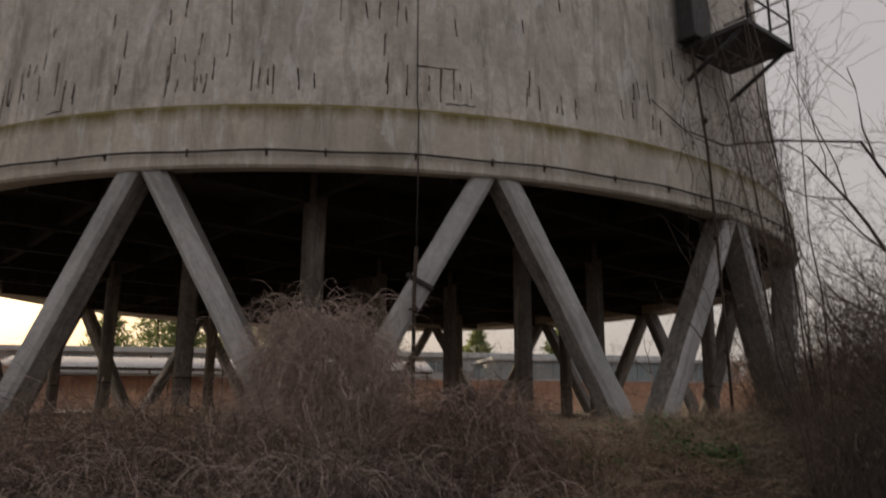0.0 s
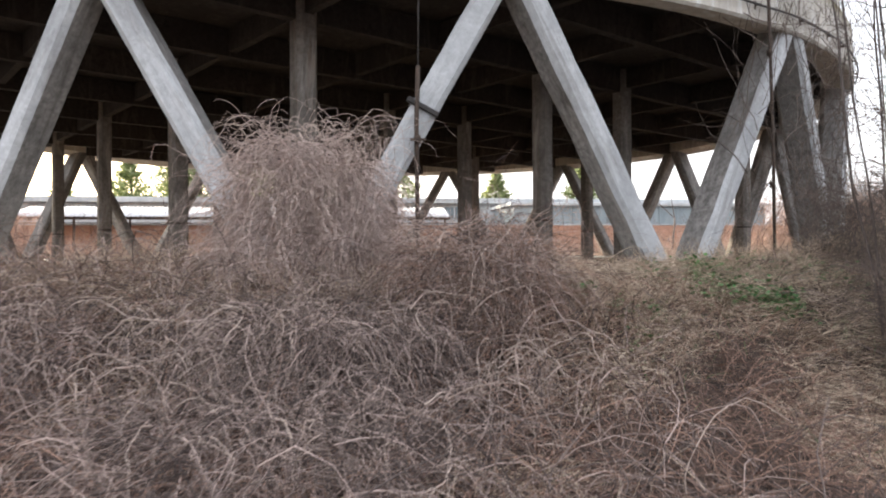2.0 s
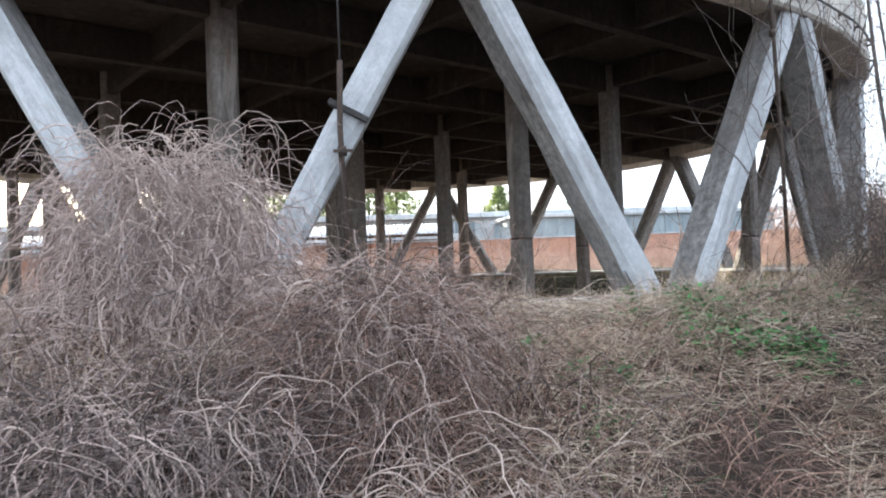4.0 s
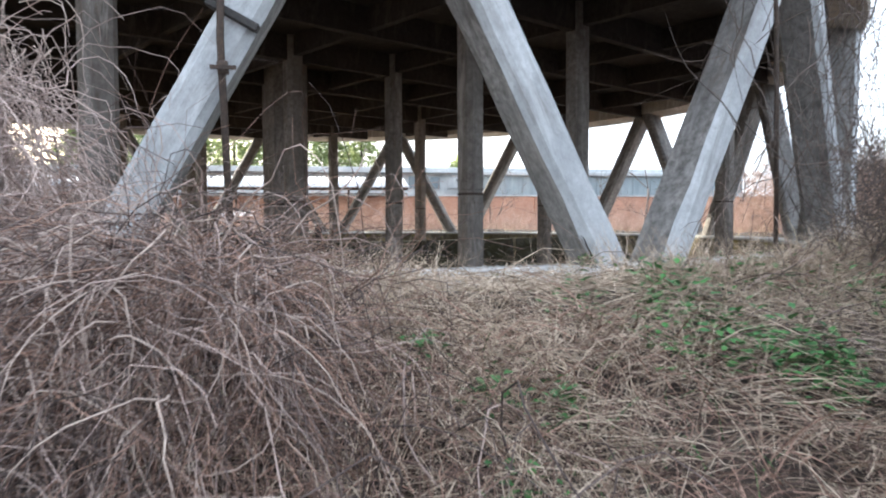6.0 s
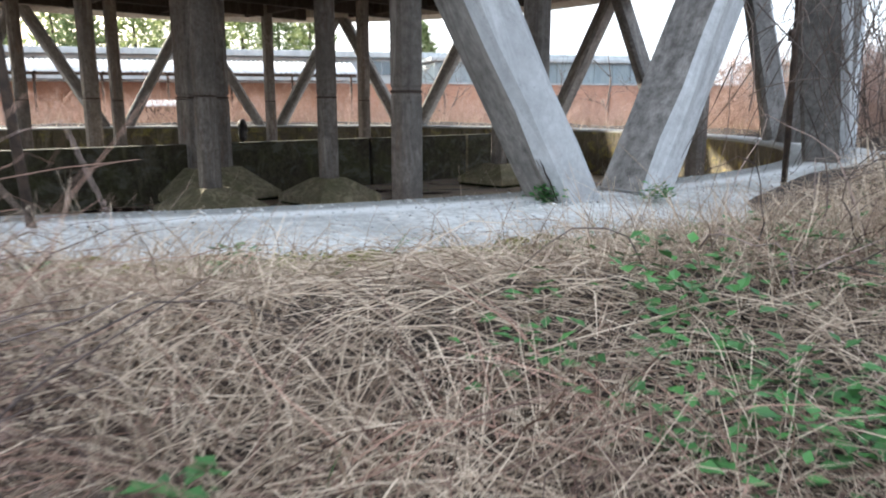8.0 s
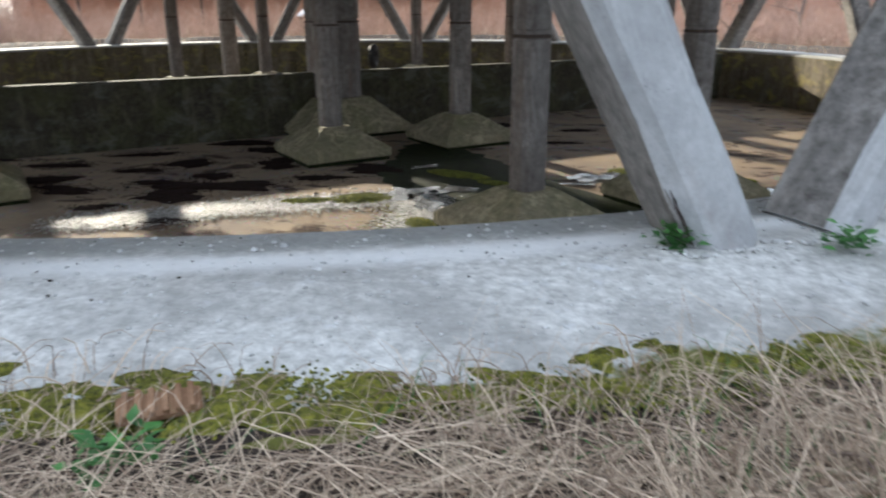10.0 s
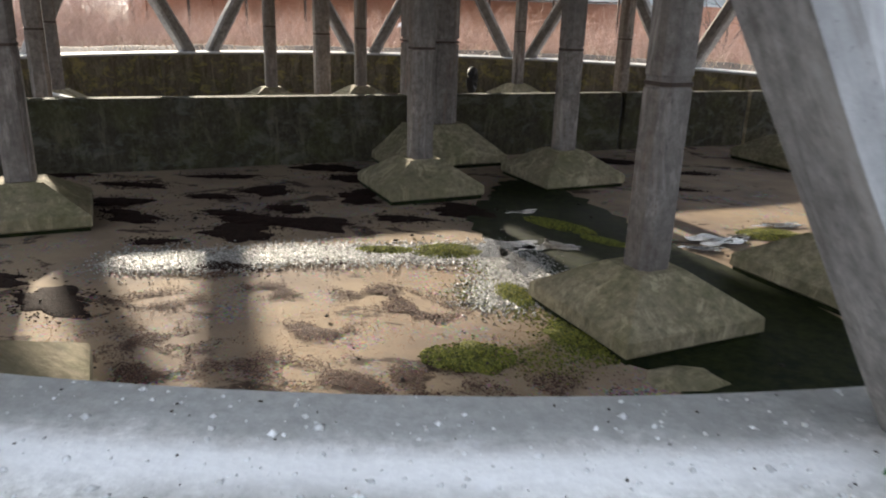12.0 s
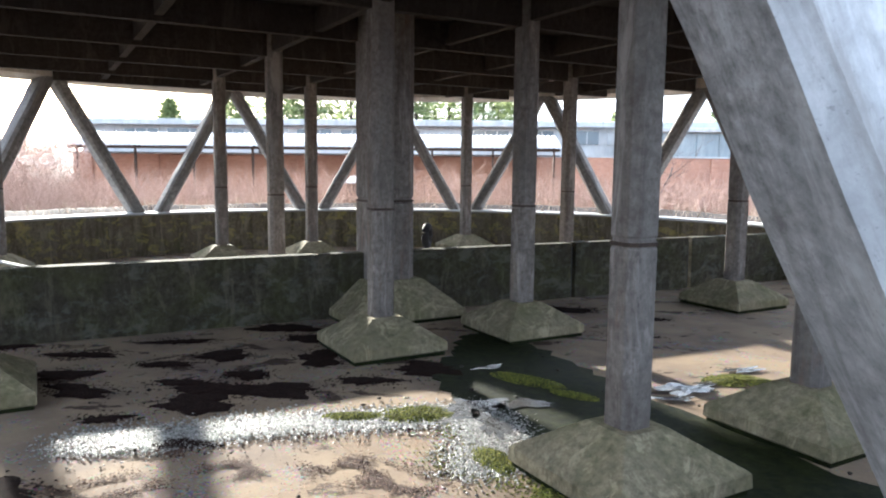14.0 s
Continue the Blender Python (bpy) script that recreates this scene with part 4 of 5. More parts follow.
cq = np.stack([cu[ix, 0] + lx * np.cos(cu[ix, 4]) - ly * np.sin(cu[ix, 4]), cu[ix, 1] + lx * np.sin(cu[ix, 4]) + ly * np.cos(cu[ix, 4]), FLOOR_Z + 0.014 + cu[ix, 5] * np.clip(1 - rad_ ** 2, 0, 1)], 1)
scatter("moss_tufts", cq, RNG.uniform(0.006, 0.018, 12000), M_MOSSBIT, "fuzzy yellow-green moss tufts on the cushions", "moss", 0.8)
g3 = at_floor(np.stack([RNG.uniform(-6, 7, 90), RNG.uniform(-9.5, -3, 90)], 1), FLOOR_Z + 0.03)
scatter("pine_cones", g3, RNG.uniform(0.015, 0.04, len(g3)), M_DEBRIS, "dark clods and cones lying on the floor", "clods", 0.6)
ra = RNG.uniform(-2.1, -0.95, 2400)
rr = RNG.uniform(11.5, 12.95, 2400)
sz = RNG.gamma(1.0, 0.0055, 2400) + 0.002
rz = np.interp(rr, [11.4, 11.9, 12.3, 12.9], [0.0, 0.012, 0.0, -0.05])
scatter("concrete_crumbs", np.stack([rr * np.cos(ra), rr * np.sin(ra), rz + 0.003], 1), np.minimum(sz, 0.026), M_GRIT, "pale concrete crumbs strewn on the rim", "crumbs")
fa = RNG.normal(-1.38, 0.12, 170)
fr = RNG.uniform(11.7, 12.85, 170)
fz = np.interp(fr, [11.4, 11.9, 12.3, 12.9], [0.0, 0.012, 0.0, -0.05])
scatter("concrete_flakes", np.stack([fr * np.cos(fa), fr * np.sin(fa), fz + 0.004], 1), RNG.uniform(0.006, 0.018, 170), M_GRIT, "flat pale concrete flakes broken onto the rim", "flakes", 0.7)
fa, fr = RNG.normal(-1.27, 0.025, 60), RNG.uniform(12.05, 12.35, 60)
scatter("spall_flakes", np.stack([fr * np.cos(fa), fr * np.sin(fa), np.full(60, 0.014)], 1), RNG.uniform(0.008, 0.024, 60), M_GRIT, "broken white flakes at the foot of a strut", "flakes", 0.7)
ra = RNG.uniform(-1.8, -1.1, 140)
rr = RNG.uniform(11.5, 12.4, 140)
scatter("twig_bits", np.stack([rr * np.cos(ra), rr * np.sin(ra), np.full(140, 0.012)], 1), RNG.uniform(0.004, 0.012, 140), M_DEBRIS, "dark bits of bark and twig on the rim", "bits")
for i, (x, y, s) in enumerate([(2.78, -12.72, 0.06), (2.95, -12.66, 0.05), (2.72, -12.78, 0.09), (2.9, -12.82, 0.06), (2.4, -12.9, 0.12), (3.2, -12.75, 0.07), (1.9, -12.95, 0.16), (1.2, -12.98, 0.22), (0.5, -12.95, 0.2), (3.65, -12.6, 0.1), (4.1, -12.5, 0.14), (-0.3, -12.9, 0.2), (2.2, -13.0, 0.16), (3.0, -12.7, 0.05), (1.5, -13.05, 0.25), (0.9, -13.05, 0.24), (2.65, -12.95, 0.18), (3.45, -12.68, 0.07), (1.85, -13.1, 0.2), (0.2, -13.1, 0.2)]):
    r = math.hypot(x, y)
    tagged(blob("moss_clump", x, y, float(np.interp(r, [12.3, 12.9, 13.22], [0.0, -0.05, -0.09])), s * 0.9, s * 0.5, 0.4 * math.sin(i), 0.02 + s * 0.1, M_MOSS, 90 + i, 0.8, 5, 40), "green-brown moss clump on the concrete edge", "moss", "moss on the rim")
ma = RNG.uniform(-2.3, -0.9, 22000)
mr = 13.17 + RNG.normal(0, 0.065, 22000) + 0.05 * np.sin(ma * 40) + 0.04 * np.sin(ma * 97) + np.clip((ma + 1.42) * 1.4, 0, 0.2)
mz = np.interp(mr, [12.3, 12.9, 13.22, 13.4], [0.0, -0.05, -0.09, -0.1])
scatter("moss_turf", np.stack([mr * np.cos(ma), mr * np.sin(ma), mz + 0.004], 1), RNG.uniform(0.004, 0.013, 22000), M_MOSSBIT, "lumpy green moss along the rim's edge", "moss", 0.9)
mc = along([(0.2, -5.85), (1.3, -5.65), (1.9, -6.6), (1.5, -7.0), (2.4, -7.6), (2.5, -8.3), (1.6, -8.4)], 5000, 0.16)
scatter("moss_crumbs", at_floor(mc, FLOOR_Z + 0.01), RNG.uniform(0.005, 0.016, 5000), M_MOSSBIT, "loose moss scattered over the silt", "moss", 0.6)
st = blob("flat_stone", 3.33, -8.48, FLOOR_Z + 0.02, 0.34, 0.2, 0.4, 0.05, M_PEDESTAL, 140, 0.25, 3, 9)
tagged(st, "flat pale slab fragment lying in the slime", "stone")
st = blob("chalky_stone", 0.95, -13.07, -0.08, 0.07, 0.05, 0.4, 0.05, M_GRIT, 141, 0.3, 3, 9)
tagged(st, "white chalky stone among the moss", "stone")


def build_tile():
    th = tagged(new("clay_tile"), "broken ribbed clay tile lying in the moss", "tile")
    m = Matrix.Translation((1.25, -13.12, -0.04)) @ Matrix.Rotation(0.35, 4, "Z") @ Matrix.Rotation(0.25, 4, "X")
    box("body", 0.26, 0.11, 0.035, m, M_OLDLEAF, th, 0.008)
    for k in range(6):
        box("rib", 0.02, 0.115, 0.022, m @ Matrix.Translation((-0.1 + k * 0.04, 0, 0.024)), M_OLDLEAF, th, 0.004)


def build_board(x, y, z, rz, ry, ln, name, label):
    ob = box(name, ln, 0.16, 0.03, Matrix.Translation((x, y, z)) @ Matrix.Rotation(rz, 4, "Z") @ Matrix.Rotation(ry, 4, "Y"), M_RENDER, None, 0.004)
    tagged(ob, label, "board")


build_tile()
tagged(blob("concrete_shard", 1.72, -13.26, -0.12, 0.3, 0.06, 0.12, 0.05, M_RIM, 150, 0.2, 3, 14), "grey slab shard half sunk in the grass", "stone")
build_board(-7.9, 1.1, -0.66, -0.1, 0.16, 1.3, "loose_board", "pale loose board leaning on a pedestal")
build_board(-6.9, 1.0, -1.12, 0.5, -0.35, 0.9, "loose_board", "pale loose board leaning on a pedestal")


def build_tyre():
    bm = bmesh.new()
    pts = [Vector((0.18 * math.cos(a), 0, 0.18 * math.sin(a))) for a in np.linspace(0, 2 * math.pi, 25)]
    tube_bm(bm, pts, 0.075, 10, False)
    bmesh.ops.create_circle(bm, cap_ends=True, segments=20, radius=0.15, matrix=Matrix.Rotation(math.pi / 2, 4, "X"))
    ob = part("old_tyre", bm, M_CABLE, None, "", True)
    ob.matrix_basis = Matrix.Translation((0.8, 0.44, 0.16)) @ Matrix.Rotation(radians(82), 4, "Z")
    tagged(ob, "black old tyre standing on the dividing wall by a column", "tyre")


build_tyre()


# ---- plants ----
def jitter(n, box_):
    x0, x1, y0, y1 = box_
    return RNG.uniform(x0, x1, n), RNG.uniform(y0, y1, n)


def straw_field(name, n, box_, keep, hmin, hmax, wmin, wmax, up, mat, label, lift=0.1):
    x, y = jitter(n, box_)
    x0, x1, y0, y1 = box_
    rim = np.minimum(np.minimum(x - x0, x1 - x), y - y0) + 0.5 * np.sin(x * 1.3) + 0.5 * np.sin(y * 1.7)
    k = keep(x, y) & (RNG.uniform(0, 1, n) < rim / 2.2 + 0.1)
    x, y = x[k], y[k]
    m = len(x)
    z = ground_z(x, y) + RNG.uniform(-0.01, lift, m)
    a = RNG.uniform(0, 2 * np.pi, m)
    d = np.stack([np.cos(a), np.sin(a), RNG.uniform(up[0], up[1], m)], 1)
    d /= np.linalg.norm(d, axis=1, keepdims=True)
    ob = blades(name, np.stack([x, y, z], 1), d, RNG.uniform(hmin, hmax, m), RNG.uniform(wmin, wmax, m), mat, 3, 0.55, RNG)
    return tagged(ob, label, "grass", kind="stuff")


def outside(x, y, r0=13.22, r1=60):
    r = np.hypot(x, y)
    return (r > r0 + 0.12 * np.sin(x * 5.0) + 0.1 * np.sin(x * 11.0)) & (r < r1)


def clumpy(x, y, lim):
    return (np.sin(x * 2.1 + 1.7 * np.sin(y * 1.3)) + np.sin(y * 2.7 + 1.1 * np.sin(x * 1.9)) + RNG.normal(0, 0.5, len(x))) > lim


straw_field("dead_grass_mat", 90000, (-4.5, 7.5, -18.5, -12.2), lambda x, y: (outside(x, y, 13.5) | ((x > 4.9) & outside(x, y, 12.7))) & ((np.hypot(x, y) < 15.7 + 0.35 * np.sin(x * 2.3)) | (x > 2.3 + 0.4 * np.sin(y * 1.9)) | clumpy(x, y, 0.9)), 0.16, 0.6, 0.0025, 0.007, (-0.1, 0.45), M_STRAW, "matted dead straw-coloured grass on the bank", 0.09)
straw_field("dead_grass_litter", 60000, (-9, 8.5, -23.5, -14), lambda x, y: outside(x, y, 13.9) & ((np.hypot(x, y) > 15.3 + 0.4 * np.sin(x * 2.3)) & (x < 3.2) | (x < -0.2) | clumpy(x, y, 0.7)), 0.2, 0.6, 0.004, 0.009, (0.0, 0.9), M_REDTWIG, "matted brown dead weeds on the bank", 0.1)
straw_field("dead_grass_tufts", 42000, (-9, 9, -22, -12.4), lambda x, y: outside(x, y, 13.5) & clumpy(x, y, 0.7) & ((np.hypot(x, y) < 15.9) | (x > 3.0) | clumpy(x * 0.7, y * 0.7, 1.1)), 0.25, 0.62, 0.003, 0.007, (0.6, 2.2), M_STRAW, "upright dead grass tufts on the bank", 0.02)
straw_field("bank_shoulder_grass", 60000, (-6, 9, -16, -11.5), lambda x, y: (np.abs(np.hypot(x, y) - 14.6) < 0.7) & clumpy(x, y, -0.5), 0.18, 0.42, 0.003, 0.007, (0.5, 2.6), M_STRAW, "pale dead grass standing along the shoulder of the bank", 0.02)
straw_field("far_bank_grass", 24000, (-24, 24, -16, 24), lambda x, y: outside(x, y, 13.1, 26) & (y > -12), 0.25, 0.7, 0.01, 0.025, (0.6, 2.5), M_STRAW, "tall dead grass round the far bank", 0.02)
straw_field("green_grass_blades", 4200, (1.2, 8.5, -17.5, -12.6), lambda x, y: outside(x, y) & clumpy(x, y, 0.2), 0.1, 0.26, 0.004, 0.008, (0.4, 2.0), M_LEAF, "thin green grass blades among the straw", 0.05)


def build_stalks():
    spots = np.array([(0.35, -13.05), (0.85, -13.0), (1.25, -12.98), (1.5, -13.05), (2.1, -13.0), (-0.2, -13.05), (0.6, -13.15), (2.5, -13.0), (3.0, -12.85), (-0.6, -13.1)])
    n = 450
    i = RNG.integers(0, len(spots), n)
    x, y = spots[i, 0] + RNG.normal(0, 0.13, n), spots[i, 1] + RNG.normal(0, 0.07, n)
    d = np.stack([RNG.normal(0, 0.4, n), RNG.normal(0, 0.3, n), np.ones(n)], 1)
    ob, _ = stems("dry_stalks", np.stack([x, y, ground_z(x, y)], 1), d, RNG.uniform(0.12, 0.36, n), RNG.uniform(0.002, 0.0045, n), M_STRAW, 6, 0.16, 0.7, RNG)
    tagged(ob, "tufts of dry curled stalks along the rim", "stalks", kind="stuff")


build_stalks()


def bramble(name, n, box_, keep, length, rad, up, droop, mat, label, lift=(0.0, 0.1), wander=0.3, seg=8, group=""):
    x, y = jitter(n, box_)
    k = keep(x, y)
    x, y = x[k], y[k]
    m = len(x)
    z = ground_z(x, y) + RNG.uniform(lift[0], lift[1], m)
    a = RNG.uniform(0, 2 * np.pi, m)
    d = np.stack([np.cos(a), np.sin(a), RNG.uniform(up[0], up[1], m)], 1)
    ob, _ = stems(name, np.stack([x, y, z], 1), d, RNG.uniform(length[0], length[1], m), RNG.uniform(rad[0], rad[1], m), mat, seg, wander, droop, RNG, 3, ground_z)
    return tagged(ob, label, "brambles", group, kind="stuff")


def left_bank(x, y):
    edge = np.interp(y, [-20.0, -16.2, -15.3, -14.2, -13.0], [1.6, 1.5, 0.7, 0.1, -0.6]) + 0.35 * np.sin(y * 2.3)
    return outside(x, y, 13.1) & (x < edge)


bramble("low_brambles", 6500, (-9, 2.6, -21.6, -13.2), left_bank, (0.6, 1.5), (0.0025, 0.0055), (0.3, 1.5), 0.75, M_STEM, "grey-brown tangle of dead bramble stems on the bank")
bramble("fine_brambles", 14000, (-9, 3.4, -22.2, -13.2), lambda x, y: left_bank(x - 0.8, y), (0.3, 0.8), (0.0014, 0.003), (0.2, 1.4), 0.6, M_REDTWIG, "fine reddish dead weed stems on the bank", (0.0, 0.2), 0.38, 6)
bramble("side_brambles", 1300, (2.0, 9, -21.5, -13.6), lambda x, y: outside(x, y, 14.2) & (x > 4.4 - 0.35 * (y + 19)), (0.5, 1.2), (0.002, 0.0045), (0.3, 1.6), 0.7, M_STEM, "brown dead stems beside the trodden way", (0.0, 0.1))


def heap(name, cx, cy, rx, ry, top, n, label, hang=0.8, rad=(0.002, 0.005), lo=0.2, mat=None):
    """A vine heap: strands laid over a dome and hanging down its sides."""
    a = RNG.uniform(0, 2 * np.pi, n)
    f = np.sqrt(RNG.uniform(0, 1, n))
    x, y = cx + rx * f * np.cos(a), cy + ry * f * np.sin(a)
    g = ground_z(x, y)
    dome = g + (top - g) * np.sqrt(np.clip(1 - (f * 0.97) ** 5.0, 0, 1)) * np.maximum(RNG.uniform(lo, 0.97, n), RNG.uniform(lo, 0.97, n) * (RNG.uniform(0, 1, n) > 0.4))
    d = np.stack([np.cos(a) * f + RNG.normal(0, 0.5, n), np.sin(a) * f + RNG.normal(0, 0.5, n), RNG.normal(-0.05, 0.3, n)], 1)
    ob, _ = stems(name, np.stack([x, y, dome], 1), d, RNG.uniform(0.35, 1.1, n), RNG.uniform(rad[0], rad[1], n), mat or M_STEM, 9, 0.32, hang, RNG, 3, ground_z)
    return tagged(ob, label, "vines", kind="stuff")


heap("vine_heap", -1.35, -14.35, 0.62, 0.45, 1.42, 1500, "grey dead vines heaped into a tall stack on the bank", 0.9, lo=0.45, mat=M_VINE)
heap("vine_heap_fringe", -0.7, -14.35, 0.3, 0.35, 1.3, 480, "grey dead vines heaped into a tall stack on the bank", 0.9, lo=0.3, mat=M_VINE)
heap("vine_heap_skirt", -1.2, -14.5, 0.9, 0.6, 0.65, 1100, "grey dead vines heaped into a tall stack on the bank", 0.8, mat=M_VINE)
heap("bramble_mound", 0.25, -15.6, 0.45, 0.6, 0.55, 700, "arching grey bramble mound on the bank", 0.6, (0.0015, 0.0035))
heap("bramble_mound_twigs", 0.3, -15.65, 0.6, 0.6, 0.45, 1300, "fine reddish dead stems through the bramble mound", 0.4, (0.0012, 0.0026), mat=M_REDTWIG)
heap("bramble_mound_low", -1.0, -16.1, 1.0, 0.8, -0.1, 1800, "arching grey bramble mound on the bank", 0.75, (0.002, 0.0045))
heap("bramble_mound_side", -3.6, -15.4, 1.7, 1.0, -0.3, 2200, "arching grey bramble mound on the bank", 0.75)
heap("bramble_mound_near", -1.3, -17.5, 1.0, 0.9, -0.55, 1500, "arching grey bramble mound on the bank", 0.7, (0.0018, 0.004))


def hero_strands():
    """Long pale strands lying over the mounds and the heap."""
    spots = [(-1.25, -14.4, 0.75, 0.5, 0.4, 1.5, 380), (0.2, -15.7, 0.55, 0.6, -0.3, 0.45, 260), (-1.2, -16.0, 1.2, 1.0, -0.5, -0.1, 220), (-1.2, -17.3, 1.2, 1.0, -0.95, -0.5, 150), (-3.4, -15.8, 2.0, 2.0, -0.6, -0.1, 200), (-3.5, -18.5, 3.0, 1.8, -1.1, -0.7, 200), (0.2, -18.2, 0.8, 1.2, -1.1, -0.8, 80), (0.5, -16.7, 0.7, 0.5, -0.8, -0.4, 120)]
    st, dr = [], []
    for cx, cy, rx, ry, z0, z1, n in spots:
        a, f = RNG.uniform(0, 6.28, n), np.sqrt(RNG.uniform(0, 1, n))
        x, y = cx + rx * f * np.cos(a), cy + ry * f * np.sin(a)
        z = np.maximum(RNG.uniform(z0, z1, n), ground_z(x, y) + 0.1)
        st.append(np.stack([x, y, z], 1))
        dr.append(np.stack([RNG.normal(0, 0.7, n), RNG.normal(-0.35, 0.6, n), RNG.normal(0.1, 0.5, n)], 1))
    st, dr = np.concatenate(st), np.concatenate(dr)
    n = len(st)
    ob, _ = stems("pale_strands", st, dr, RNG.uniform(0.35, 0.95, n), RNG.uniform(0.002, 0.0045, n), M_PALESTEM, 10, 0.3, 0.9, RNG, 4, ground_z)
    tagged(ob, "long pale bramble strands over the tangle", "brambles", kind="stuff")


hero_strands()


def leafy_weeds():
    """Low leafy weeds: many small pointed leaves in one mesh."""
    rnd = random.Random(4)
    verts, faces = [], []
    spots = [(2.7, -14.6, 110, 0.13, None), (2.85, -15.0, 130, 0.12, None), (2.5, -15.05, 80, 0.12, None), (1.3, -13.5, 60, 0.05, None), (3.15, -15.15, 240, 0.12, None),
             (2.15, -14.65, 60, 0.12, None), (3.1, -15.35, 110, 0.12, None), (2.85, -14.3, 70, 0.14, None), (1.5, -15.5, 45, 0.06, None), (1.75, -15.55, 45, 0.06, None),
             (1.25, -15.2, 40, 0.06, None), (3.5, -14.2, 90, 0.22, None), (1.45, -16.0, 30, 0.07, None), (0.5, -13.6, 30, 0.06, None), (4.2, -14.6, 120, 0.25, None),
             (3.36, -11.68, 130, 0.05, 0.0), (4.2, -11.72, 80, 0.06, 0.0)]
    for x, y, n, spread, z in spots:
        for _ in range(n):
            px, py = x + rnd.gauss(0, spread), y + rnd.gauss(0, spread)
            pz = float(ground_z(px, py)) + rnd.uniform(0.06, 0.19) if z is None else z + rnd.uniform(0.01, 0.12)
            a, tilt = rnd.uniform(0, 6.28), rnd.uniform(-0.2, 0.6)
            s = rnd.uniform(0.03, 0.08)
            fw = Vector((math.cos(a) * math.cos(tilt), math.sin(a) * math.cos(tilt), math.sin(tilt)))
            sd = Vector((-math.sin(a), math.cos(a), rnd.uniform(-0.3, 0.3)))
            o, up = Vector((px, py, pz)), Vector((0, 0, 0.1 * s))
            b = len(verts)
            verts += [o, o + fw * s * 0.4 + sd * s * 0.33 + up, o + fw * s, o + fw * s * 0.4 - sd * s * 0.33 + up, o + fw * s * 0.5]
            faces += [(b, b + 4, b + 1), (b + 1, b + 4, b + 2), (b, b + 3, b + 4), (b + 3, b + 2, b + 4)]
    tagged(mesh_obj("leafy_weeds", verts, faces, M_LEAF), "low bright green leafy weeds in the dead grass", "weeds", kind="stuff")


leafy_weeds()


# ---- woody plants ----
def bare_tree(name, x, y, height, lean, seed, label, r0=0.09, spread=0.7, depth=4, zb=None, kids=(2, 4)):
    """Trunk and limbs as one part, twigs as another."""
    rnd = random.Random(seed)
    th = tagged(new(name), label, "tree")
    bm = bmesh.new()
    tw_s, tw_d, tw_l = [], [], []

    def grow(p, d, ln, r, lv):
        pts, rads, q, v = [p.copy()], [r], p.copy(), d.copy()
        n = 6 if lv < 2 else 4
        for i in range(n):
            v = (v + Vector((rnd.gauss(0, 0.13), rnd.gauss(0, 0.13), rnd.gauss(0.03, 0.1)))).normalized()
            q = q + v * ln / n
            pts.append(q.copy())
            rads.append(r * (1 - 0.55 * (i + 1) / n))
        tube_bm(bm, pts, rads, 7 if lv == 0 else 5 if lv < 2 else 3, lv < 2)
        if lv >= depth - 1:
            for _ in range(rnd.randint(3, 6)):
                i = rnd.randint(1, n)
                tw_s.append(pts[i])
                tw_d.append((v + Vector((rnd.gauss(0, 0.7), rnd.gauss(0, 0.7), rnd.gauss(0.1, 0.5)))).normalized())
                tw_l.append(ln * rnd.uniform(0.4, 1.0))
            return
        for _ in range(rnd.randint(*kids) + (1 if lv == 0 else 0)):
            i = rnd.randint(2, n)
            nd = (v + Vector((rnd.gauss(0, spread), rnd.gauss(0, spread), rnd.gauss(0.15, 0.35)))).normalized()
            grow(pts[i], nd, ln * rnd.uniform(0.5, 0.8), rads[i] * rnd.uniform(0.45, 0.7), lv + 1)

    base = float(ground_z(x, y)) - 0.05 if zb is None else zb
    grow(Vector((x, y, base)), Vector(lean).normalized(), height * 0.5, r0, 0)
    part("trunk", bm, M_BARK, th, "", True)
    n = len(tw_s)
    ob, _ = stems("twig_mass", np.array([list(v) for v in tw_s]), np.array([list(v) for v in tw_d]), np.array(tw_l), np.full(n, max(0.004, r0 * 0.05)), M_TWIG, 5, 0.22, 0.0, np.random.default_rng(seed))
    ob.parent = th
    tagged(ob, kind="stuff")
    return th


def thicket(name, cx, cy, rad, height, n, seed, label, base=None, mat=None, thick=(0.002, 0.005)):
    r = np.random.default_rng(seed)
    a, f = r.uniform(0, 6.28, n), np.sqrt(r.uniform(0, 1, n))
    x, y = cx + rad * f * np.cos(a), cy + rad * f * np.sin(a)
    z = ground_z(x, y) + (r.uniform(0, height * 0.75, n) if base is None else base)
    d = np.stack([r.normal(0, 0.5, n), r.normal(0, 0.5, n), r.uniform(0.3, 1.3, n)], 1)
    ob, _ = stems(name, np.stack([x, y, z], 1), d, r.uniform(0.25, 0.6, n) * height, r.uniform(thick[0], thick[1], n), mat or M_TWIG, 7, 0.3, 0.12, r, 3, ground_z)
    return tagged(ob, label, "shrub", kind="stuff")


